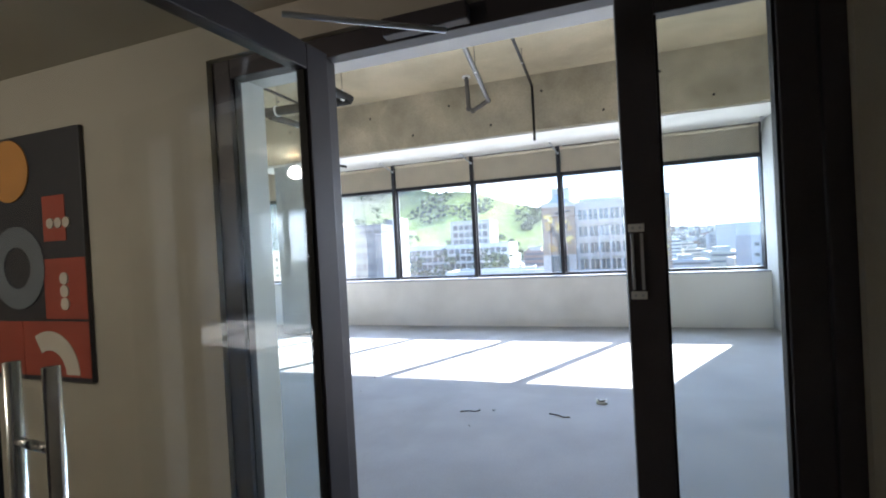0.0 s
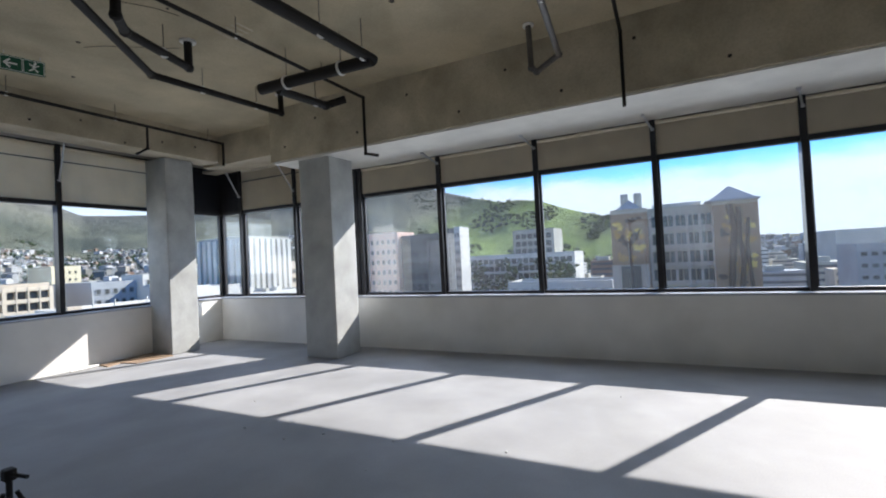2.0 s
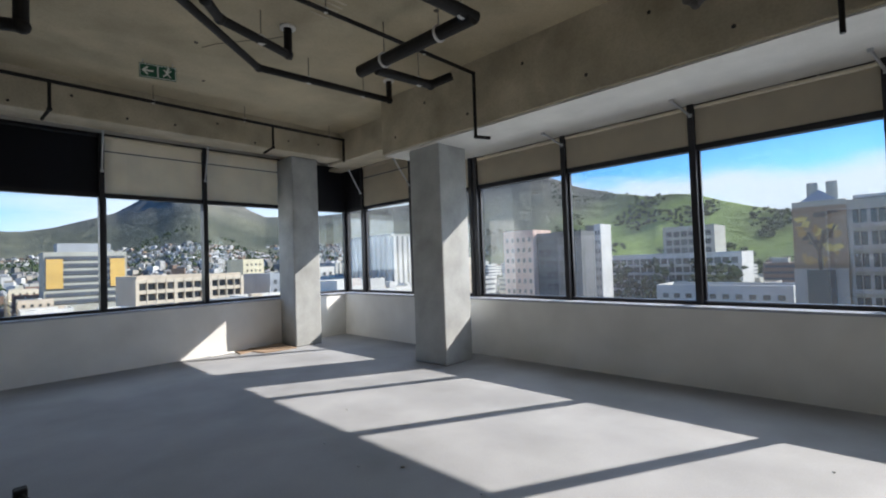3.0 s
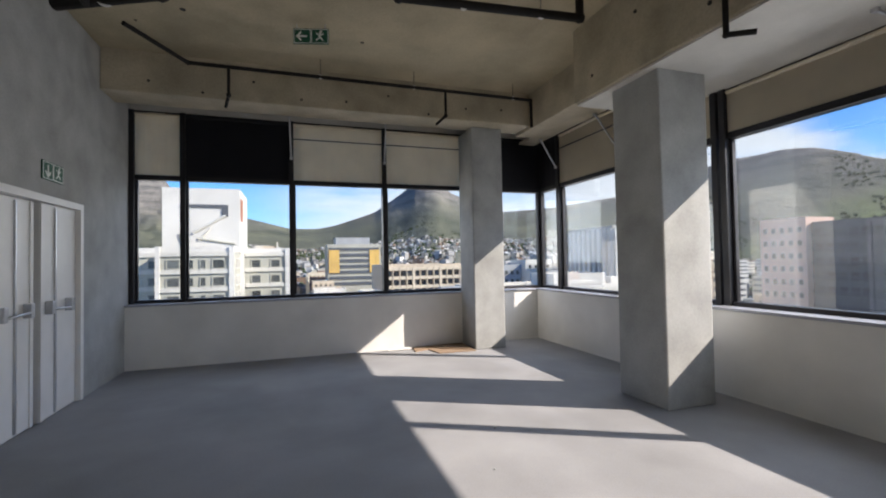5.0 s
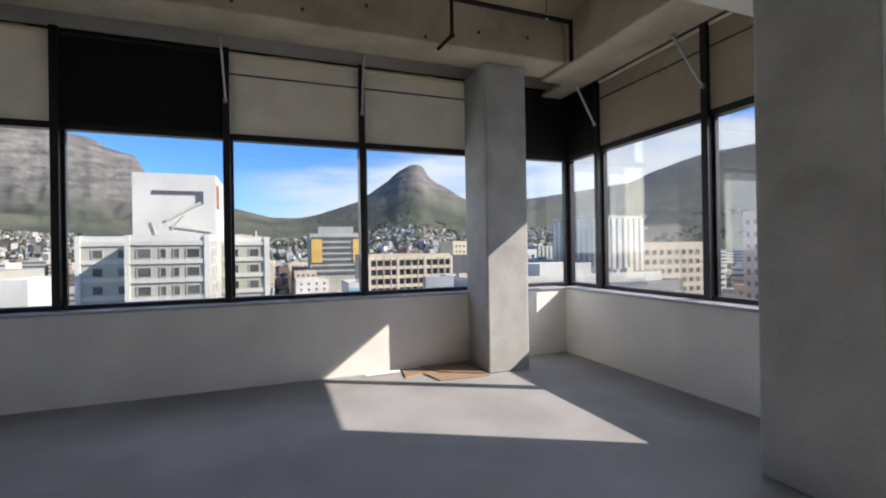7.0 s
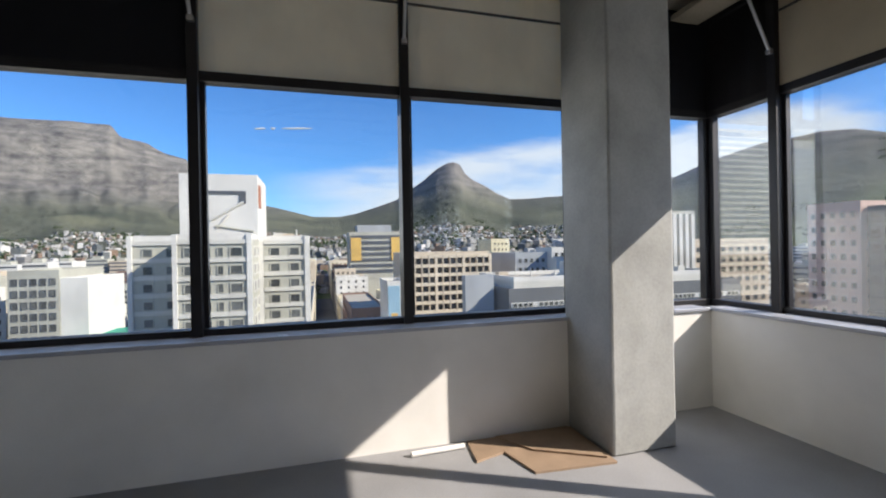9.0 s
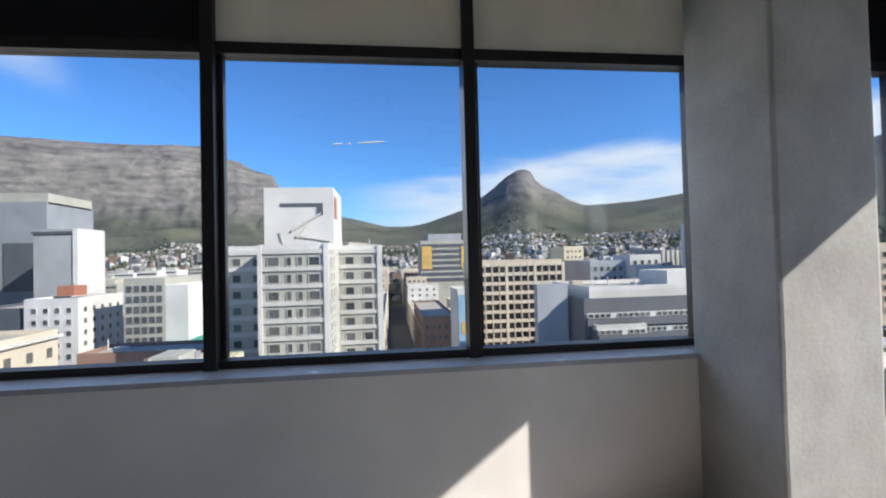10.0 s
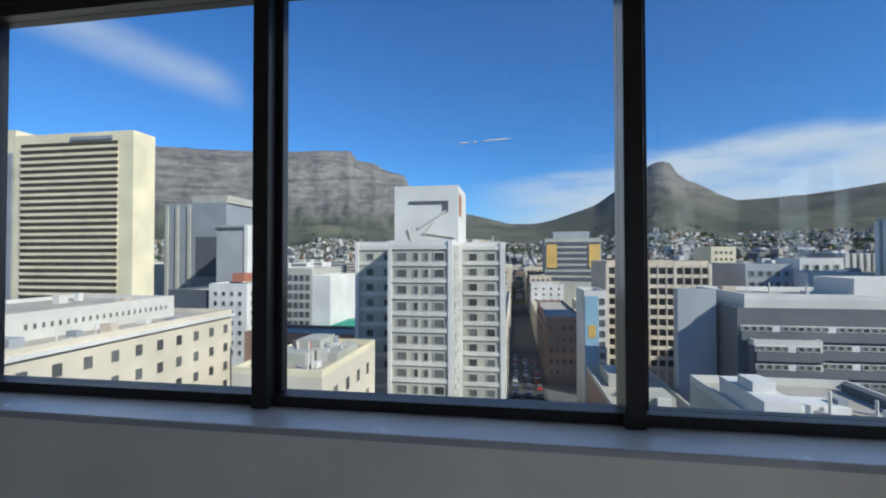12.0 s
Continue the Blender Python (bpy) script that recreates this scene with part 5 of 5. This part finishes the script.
def heap(name, label, category, material, boxes):
    """Many far-off blocks joined into one mesh."""
    vs, fs = [], []
    for cx, cy, z0, w, d, hgt, a, ridge in boxes:
        c, s = math.cos(a), math.sin(a)
        k = len(vs)
        for z in (z0 - 8, z0 + hgt):
            vs += [(cx + c * u - s * v, cy + s * u + c * v, z) for u, v in ((-w, -d), (w, -d), (w, d), (-w, d))]
        vs += [(cx - c * w, cy - s * w, z0 + hgt + ridge), (cx + c * w, cy + s * w, z0 + hgt + ridge)]
        fs += [tuple(k + i for i in q) for q in ((0, 1, 5, 4), (1, 2, 6, 9, 5), (2, 3, 7, 6), (3, 0, 4, 8, 7), (4, 5, 9, 8), (6, 7, 8, 9))]
    me = bpy.data.meshes.new(name)
    me.from_pydata(vs, [], fs)
    me.materials.append(material)
    return tagged(new(name, me), label, category, kind="stuff")


boxes = []
for i in range(26000):
    az = rng.uniform(-60, 118)
    r = 430 + 1250 * rng.random() ** 1.25
    R = float(np.interp(az, FAR_AZ, FAR_R))
    z = land(az, r)
    if r > R * (0.66 if az < 45 else 0.42) and az < 92 or z > (64 if az < 40 else 95) or noise.noise(Vector((az * 0.12, r * 0.004, 0))) > 0.30:
        continue
    p = spot(az, r)
    big = rng.random() < 0.10 and z < 10
    k = 5 if az > 92 else 1
    boxes.append((p.x, p.y, p.z, rng.uniform(2.6, 5.2) * (1.8 if big else 1), rng.uniform(2, 4.2) * (1.8 if big else 1), rng.uniform(9, 17) if big else rng.uniform(3, 6.5), rng.uniform(0, 3.1), rng.choice((0.1, 0.2, 1.6))))
# wall colours are muted to carry the far haze
heap("hillside_houses", "far white and cream houses up the hill slopes", "houses", island_mat("far_house_walls", ((0.42, 0.41, 0.39), (0.32, 0.28, 0.23), (0.22, 0.21, 0.20), (0.36, 0.35, 0.33), (0.20, 0.13, 0.09), (0.55, 0.53, 0.50), (0.11, 0.12, 0.12), (0.17, 0.16, 0.14))), boxes)

# woods: many small clumps, several to a tree
vs, fs = [], []
for i in range(8500):
    az = rng.uniform(-60, 92)
    R = float(np.interp(az, FAR_AZ, FAR_R))
    r = R * rng.uniform(0.45, 0.99) if az > 60 else rng.uniform(440, min(1700, R * 0.62))
    if noise.noise(Vector((az * 0.16, r * 0.006, 7))) < (-0.02 if az > 60 else -0.12):
        continue
    p = spot(az, r)
    hgt = rng.uniform(4, 9)
    for k in range(4):
        q = p + Vector((rng.uniform(-3, 3), rng.uniform(-3, 3), hgt * rng.uniform(0.4, 0.9)))
        s = rng.uniform(1.5, 3.2)
        b = len(vs)
        for u in ((1, 0, 0), (0, 1, 0), (-1, 0, 0), (0, -1, 0), (0, 0, 0.9), (0, 0, -1.2)):
            vs.append(tuple(q[j] + u[j] * s * rng.uniform(0.7, 1.25) for j in range(3)))
        fs += [(b + m, b + (m + 1) % 4, b + t) if t == 4 else (b + (m + 1) % 4, b + m, b + t) for m in range(4) for t in (4, 5)]
me = bpy.data.meshes.new("hillside_trees")
me.from_pydata(vs, [], fs)
me.materials.append(island_mat("far_foliage", ((0.020, 0.038, 0.014), (0.035, 0.060, 0.020), (0.050, 0.075, 0.022), (0.026, 0.045, 0.020), (0.060, 0.085, 0.028)), 1.0))
tagged(new("hillside_trees", me), "dark green trees scattered up the hillsides", "trees", kind="stuff")

# trees in the park below the grassy hill
vs, fs = [], []
for i in range(260):
    az, r = rng.uniform(62, 80), rng.uniform(165, 420)
    p = Vector((-5 - r * math.cos(radians(az)), 5 + r * math.sin(radians(az)), GZ))
    hgt = rng.uniform(18, 40)
    for k in range(26):
        a = rng.uniform(0, 6.28)
        q = p + Vector((math.cos(a) * rng.uniform(0, 6), math.sin(a) * rng.uniform(0, 6), hgt * rng.uniform(0.45, 1.0)))
        s = rng.uniform(0.8, 1.9)
        b = len(vs)
        for u in ((1, 0, 0), (0, 1, 0), (-1, 0, 0), (0, -1, 0), (0, 0, 0.8), (0, 0, -0.9)):
            vs.append(tuple(q[j] + u[j] * s * rng.uniform(0.6, 1.3) for j in range(3)))
        fs += [(b + m, b + (m + 1) % 4, b + t) if t == 4 else (b + (m + 1) % 4, b + m, b + t) for m in range(4) for t in (4, 5)]
me = bpy.data.meshes.new("park_trees")
me.from_pydata(vs, [], fs)
me.materials.append(bpy.data.materials["far_foliage"])
tagged(new("park_trees", me), "dense dark green park trees below the grassy hill", "trees", kind="stuff")

# a thin vapour trail high over the mountain
trail = empty("vapour_trail", "thin broken white vapour trail in the sky", "vapour trail", kind="structure", at=(-3000, -189, 780))
for y0, y1 in ((-178, -106), (-80, -49), (-19, 178)):
    bm = bmesh.new()
    bmesh.ops.create_icosphere(bm, subdivisions=2, radius=1)
    bm.transform(Matrix.Translation((0, (y0 + y1) / 2, (y0 + y1) * 0.03)) @ Matrix.Rotation(0.06, 4, "X") @ Matrix.Diagonal((6, (y1 - y0) / 2, 6, 1)))
    part("wisp", bm, CWHITE, trail)

# the street below, with parked cars
tagged(link("road", boxed(-330, -40, 4.2, 15, GZ - 0.4, GZ + 0.05), mat("asphalt", (0.05, 0.05, 0.052), 0.9, var=0.2, scale=0.3, fine=4, bump=0)), "grey asphalt street far below", "road", kind="structure")
CAR = [mat("car_paint_" + n, c, 0.3, var=0.03, bump=0) for n, c in (("white", (0.75, 0.75, 0.75)), ("silver", (0.45, 0.46, 0.47)), ("dark", (0.04, 0.04, 0.05)), ("red", (0.4, 0.04, 0.03)))]
TYRE = mat("tyre_rubber", (0.02, 0.02, 0.02), 0.9, var=0.1, bump=0)


def car(x, y, paint, colour, turn):
    root = empty("car", colour + " car parked on the street below", "car", "cars in the street", at=(x, y, GZ + 0.05))
    bm = boxed(-2.1, 2.1, -0.85, 0.85, 0.3, 0.85, bevel=0.12)
    part("body", bm, paint, root)
    bm = boxed(-1.2, 1.0, -0.75, 0.75, 0.85, 1.42, bevel=0.16)
    part("cabin", bm, WGLASS, root, "dark glazed cabin")
    for dx in (-1.3, 1.3):
        for dy in (-0.86, 0.86):
            part("wheel", tube(bmesh.new(), ((dx, dy - 0.1, 0.32), (dx, dy + 0.1, 0.32)), 0.32, 10), TYRE, root)
    root.rotation_euler = (0, 0, turn)
    return root


for i in range(34):
    k = rng.randrange(4)
    car(-100 - (i // 3) * 8.5 + rng.uniform(-1, 1), (5.6, 9.4, 12.8)[i % 3] + rng.uniform(-0.3, 0.3), CAR[k], ("white", "silver", "black", "red")[k], rng.choice((0, math.pi)))

# ---- sprinkler and drain pipes under the slab ----


def pipe(name, label, runs, r, m, hangers=(), flanges=(), cat="pipe", group=""):
    """A pipe of one or more runs, with elbow collars, hanger rods to the slab, and end flanges."""
    root = tagged(link(name, tube(bmesh.new(), runs[0], r, 14), m, smooth=False), label, cat, group)
    for q in runs[1:]:
        part("branch", tube(bmesh.new(), q, r * 0.8, 12), m, root)
    for q in runs:
        for p in q[1:-1]:
            bm = bmesh.new()
            bmesh.ops.create_icosphere(bm, subdivisions=2, radius=r * 1.28)
            bm.transform(Matrix.Translation(p))
            part("elbow", bm, m, root, smooth=True)
    for x, y, z in hangers:
        hg = part("hanger_ring", tube(bmesh.new(), ((x - 0.012, y, z), (x + 0.012, y, z)), r * 1.22, 14), BRACKET, root, "pale pipe clip")
        part("hanger_rod", tube(bmesh.new(), ((x, y, z + r), (x, y, CEIL)), 0.005, 6), STEELPIPE, hg)
    for p in flanges:
        part("ceiling_collar", tube(bmesh.new(), ((p[0], p[1], CEIL - 0.02), (p[0], p[1], CEIL)), r * 1.9, 16), BRACKET, root, "white plaster collar")
    return root


Z1 = 3.86
pipe("drain_pipe", "black plastic drain pipe hung under the slab", [((-3.26, 3.9, 3.76), (-3.12, 6.12, 3.76))], 0.062, BLACKPIPE, hangers=((-3.17, 5.3, 3.76), (-3.13, 5.92, 3.76)))
pipe("drain_pipe", "thick black drain pipe with a capped end", [((-4.72, 5.95, 3.72), (-3.08, 6.03, 3.72))], 0.068, BLACKPIPE, hangers=((-4.3, 5.97, 3.72), (-3.5, 6.01, 3.72)))
pipe("drain_pipe", "short black drain branch turning up at the beam", [((-4.45, 5.98, 3.66), (-4.42, 6.80, 3.70), (-4.22, 6.98, 3.80))], 0.052, BLACKPIPE, hangers=((-4.425, 6.6, 3.69),))
pipe("sprinkler_pipe", "thin black sprinkler pipe dropping down the beam", [((-4.24, 3.2, 3.94), (-4.20, 7.38, 3.94), (-4.20, 7.38, 3.10), (-4.05, 7.50, 3.07))], 0.022, BLACKPIPE, hangers=((-4.22, 5.2, 3.94), (-4.21, 6.5, 3.94)))
pipe("drain_pipe", "black waste pipe with a bend, turned up into the slab", [((-4.35, 3.55, 3.88), (-5.68, 5.18, 3.86), (-5.50, 7.02, 3.86), (-5.50, 7.02, CEIL))], 0.042, BLACKPIPE, hangers=((-5.62, 5.8, 3.86), (-5.55, 6.6, 3.86)), flanges=((-5.50, 7.02),))
pipe("drain_pipe", "short black trap pipe with a white ceiling collar", [((-4.62, 4.25, CEIL), (-4.62, 4.25, 3.84), (-4.85, 4.45, 3.84), (-5.10, 5.26, 3.84), (-5.10, 5.26, CEIL))], 0.045, BLACKPIPE, hangers=((-4.98, 4.9, 3.84),), flanges=((-5.10, 5.26), (-4.62, 4.25)))
pipe("sprinkler_pipe", "long thin sprinkler pipe along the west beam", [((-7.02, 2.6, 3.92), (-7.80, 3.03, 3.90), (-7.90, 7.82, 3.93), (-7.90, 7.82, 3.50)), ((-7.82, 3.48, 3.90), (-7.82, 3.48, 3.55), (-8.02, 3.42, 3.46)), ((-7.87, 6.38, 3.92), (-7.87, 6.38, 3.55), (-8.02, 6.28, 3.46))], 0.024, BLACKPIPE, hangers=((-7.83, 4.6, 3.91), (-7.86, 5.9, 3.92), (-7.89, 7.5, 3.93)))
pipe("drain_pipe", "galvanised waste pipe with a black trap at the beam", [((-1.05, 4.0, 3.92), (-1.26, 7.1, 3.74), (-1.55, 7.24, 3.66), (-1.58, 7.10, 3.66), (-1.58, 7.05, CEIL))], 0.034, STEELPIPE, hangers=((-1.18, 6.0, 3.81),), flanges=((-1.58, 7.05),))
pipe("sprinkler_pipe", "thin sprinkler pipe running down past the beam", [((-0.62, 3.6, 3.96), (-0.62, 7.40, 3.96), (-0.62, 7.40, 3.10))], 0.020, BLACKPIPE, hangers=((-0.62, 6.4, 3.96),))
pipe("drain_pipe", "black trap pipes with white ceiling collars", [((2.55, 7.1, CEIL), (2.55, 7.1, 3.7), (2.8, 7.2, 3.68), (3.1, 6.4, 3.85), (3.2, 4.8, 3.9)), ((2.85, 7.15, CEIL), (2.85, 7.15, 3.72))], 0.045, BLACKPIPE, flanges=((2.55, 7.1), (2.85, 7.15)))
pipe("sprinkler_pipe", "thin sprinkler drop beside the beam end", [((3.3, 4.5, 3.95), (3.3, 7.40, 3.95), (3.3, 7.40, 3.2), (3.1, 7.55, 3.1))], 0.022, BLACKPIPE)
pipe("drain_pipe", "heavy black drain pipe near the entrance wall", [((-6.6, 2.2, 3.82), (-6.15, 3.15, 3.82), (-6.15, 3.15, CEIL)), ((-6.45, 2.5, 3.80), (-5.4, 2.5, 3.80))], 0.06, BLACKPIPE, hangers=((-6.38, 2.66, 3.82),))

pipe("drain_pipe", "pair of short grey drain stubs under the slab", [((-1.80, 3.3, 3.84), (-1.70, 4.45, 3.84), (-1.70, 4.62, 3.92)), ((-1.52, 3.3, 3.84), (-1.45, 4.40, 3.84))], 0.055, STEELPIPE, hangers=((-1.74, 4.0, 3.84),))

# formwork tie holes and patches in the beams
for parent, face, pts in ((north_beam, "n", [(-5.9 + 0.78 * i + 0.1 * math.sin(i * 5), 3.48 + 0.36 * (i % 2) + 0.04 * math.sin(i * 3)) for i in range(13)]), (west_beam, "w", [(2.5 + 0.62 * i, 3.78 + 0.12 * math.sin(i * 4)) for i in range(9)])):
    for u, z in pts:
        bm = bmesh.new()
        ring = tube(bm, ((u, BN - 0.006, z), (u, BN + 0.02, z)), 0.020, 10) if face == "n" else tube(bm, ((BW + 0.006, u, z), (BW - 0.02, u, z)), 0.018, 10)
        part("tie_hole", ring, HOLE, parent, "dark tie hole")
for i in range(16):
    x, y = -7.4 + (i * 2.37) % 8.2, 2.6 + (i * 1.61) % 4.4
    part("ceiling_pit", tube(bmesh.new(), ((x, y, CEIL - 0.004), (x, y, CEIL + 0.02)), 0.016 + 0.008 * (i % 3), 8), HOLE, bpy.data.objects["ceiling"], "dark pit in the slab")

# stays at the tops of the window uprights


def stay(p, q, label="short aluminium stay at the top of a window upright"):
    ob = tagged(link("window_stay", tube(bmesh.new(), (p, q), 0.014, 10), ALU, smooth=False), label, "bracket", "window stays")
    for a in (p, q):
        bm = bmesh.new()
        box(bm, a[0] - 0.022, a[0] + 0.022, a[1] - 0.022, a[1] + 0.022, a[2] - 0.02, a[2] + 0.02, bevel=0.004)
        part("foot", bm, ALU, ob)


for x in AX[4:9]:
    stay((x, NY - 0.09, 3.10), (x - 0.10, NY - 0.42, BNZ - 0.02))
for y in BY[2:4]:
    stay((WX + 0.10, y, 3.10), (WX + 0.36, y - 0.02, 3.72))
stay((-8.59, NY - 0.10, 3.05), (-8.54, NY - 0.42, 3.50))
stay((-6.99, NY - 0.10, 3.0), (-7.05, NY - 0.42, 3.48))
tagged(link("soffit_corner", boxed(WX, DEEP0, 8.33, NY - 0.14, BWZ - 0.02, BWZ + 0.03), RAWCONC), "raw concrete soffit over the corner windows", "soffit", kind="structure")

# ---- things on the floor ----
bm = prism(bmesh.new(), ((-9.03, 6.12), (-8.70, 6.08), (-8.78, 6.32), (-8.44, 6.40), (-8.40, 7.00), (-9.03, 7.02)), FZ + 0.001, FZ + 0.016)
tagged(link("hardboard_sheet", bm, BOARD), "brown hardboard offcut lying against the window wall", "board")
bm = prism(bmesh.new(), ((-9.02, 6.35), (-8.72, 6.52), (-8.46, 6.96), (-9.02, 6.98)), FZ + 0.017, FZ + 0.030)
tagged(link("hardboard_sheet", bm, BOARD), "smaller brown hardboard sheet on top of another", "board")
bm = tube(bmesh.new(), ((-8.93, 5.66, FZ + 0.021), (-8.95, 6.07, FZ + 0.021)), 0.02, 12)
tagged(link("white_pipe", bm, WHITEPAINT), "short white plastic pipe lying on the floor", "pipe")

bm = boxed(0.13, 0.23, 4.69, 4.79, FZ, FZ + 0.018, bevel=0.006)
sock = tagged(link("floor_socket", bm, SOFFIT), "pale dusty floor outlet box in the screed", "outlet")
part("outlet_cap", tube(bmesh.new(), ((0.18, 4.74, FZ + 0.018), (0.18, 4.74, FZ + 0.032)), 0.035, 14), STEELPIPE, sock, "dull round cap")
for x, y, a in ((-0.19, 4.33, -21), (-1.0, 4.29, 15)):
    bm = tube(bmesh.new(), ((-0.09, 0, 0.004), (-0.02, 0.012, 0.004), (0.05, -0.01, 0.004), (0.10, 0.02, 0.004)), 0.004, 6)
    ob = tagged(link("cable_scrap", bm, BLACKPIPE), "bit of dark cable dropped on the screed", "cable", "floor scraps")
    ob.matrix_world = pose(x, y, FZ, 0, 0, a)

# a small black tripod standing on the screed
tri = empty("tripod", "small black camera tripod with a pan handle", "tripod", at=(-3.36, 3.0, FZ))
for k in range(3):
    a = radians(90 + 120 * k)
    lg = part("leg", tube(bmesh.new(), ((0.03 * math.cos(a), 0.03 * math.sin(a), 0.44), (0.20 * math.cos(a), 0.20 * math.sin(a), 0.012)), 0.011, 8), BLACKPIPE, tri)
    part("foot", boxed(0.19 * math.cos(a) - 0.012, 0.19 * math.cos(a) + 0.02, 0.19 * math.sin(a) - 0.012, 0.19 * math.sin(a) + 0.02, 0, 0.015), BLACKPIPE, lg)
part("column", tube(bmesh.new(), ((0, 0, 0.32), (0, 0, 0.53)), 0.014, 10), BLACKPIPE, tri)
part("head", boxed(-0.03, 0.03, -0.025, 0.025, 0.51, 0.57, bevel=0.008), BLACKPIPE, tri)
part("pan_handle", tube(bmesh.new(), ((0.02, 0, 0.545), (0.12, 0.03, 0.535)), 0.010, 8), BLACKPIPE, tri)

# fine cracks and form marks on the slab
for k, (x, y, a, n) in enumerate(((-6.2, 4.7, 35, 5), (-5.1, 4.1, 60, 4), (-3.9, 4.6, 15, 3))):
    pts = [(x + i * 0.22 * math.cos(radians(a)) + 0.03 * math.sin(i * 2.3 + k), y + i * 0.22 * math.sin(radians(a)) + 0.03 * math.cos(i * 1.7), CEIL - 0.0015) for i in range(n + 1)]
    part("crack", tube(bmesh.new(), pts, 0.004, 6), HOLE, bpy.data.objects["ceiling"], "fine dark crack")
for i in range(5):
    part("form_mark", boxed(-4.66 + i * 0.085, -4.63 + i * 0.085, 5.28, 5.50, CEIL - 0.004, CEIL + 0.01), RAWCONC, bpy.data.objects["ceiling"], "small form mark")

# crumbs of plaster and dust spots on the screed
rng = random.Random(3)
for i in range(14):
    x, y = rng.uniform(-6.5, 1.5), rng.uniform(3.6, 7.2)
    bm = bmesh.new()
    bmesh.ops.create_icosphere(bm, subdivisions=1, radius=rng.uniform(0.006, 0.016))
    for v in bm.verts:
        v.co *= rng.uniform(0.7, 1.3)
        v.co.z = max(v.co.z * 0.6, -0.004)
    bm.transform(Matrix.Translation((x, y, FZ + 0.004)))
    tagged(link("plaster_crumb", bm, GREYPLASTER), "small grey crumb of plaster on the screed", "debris", "floor crumbs")
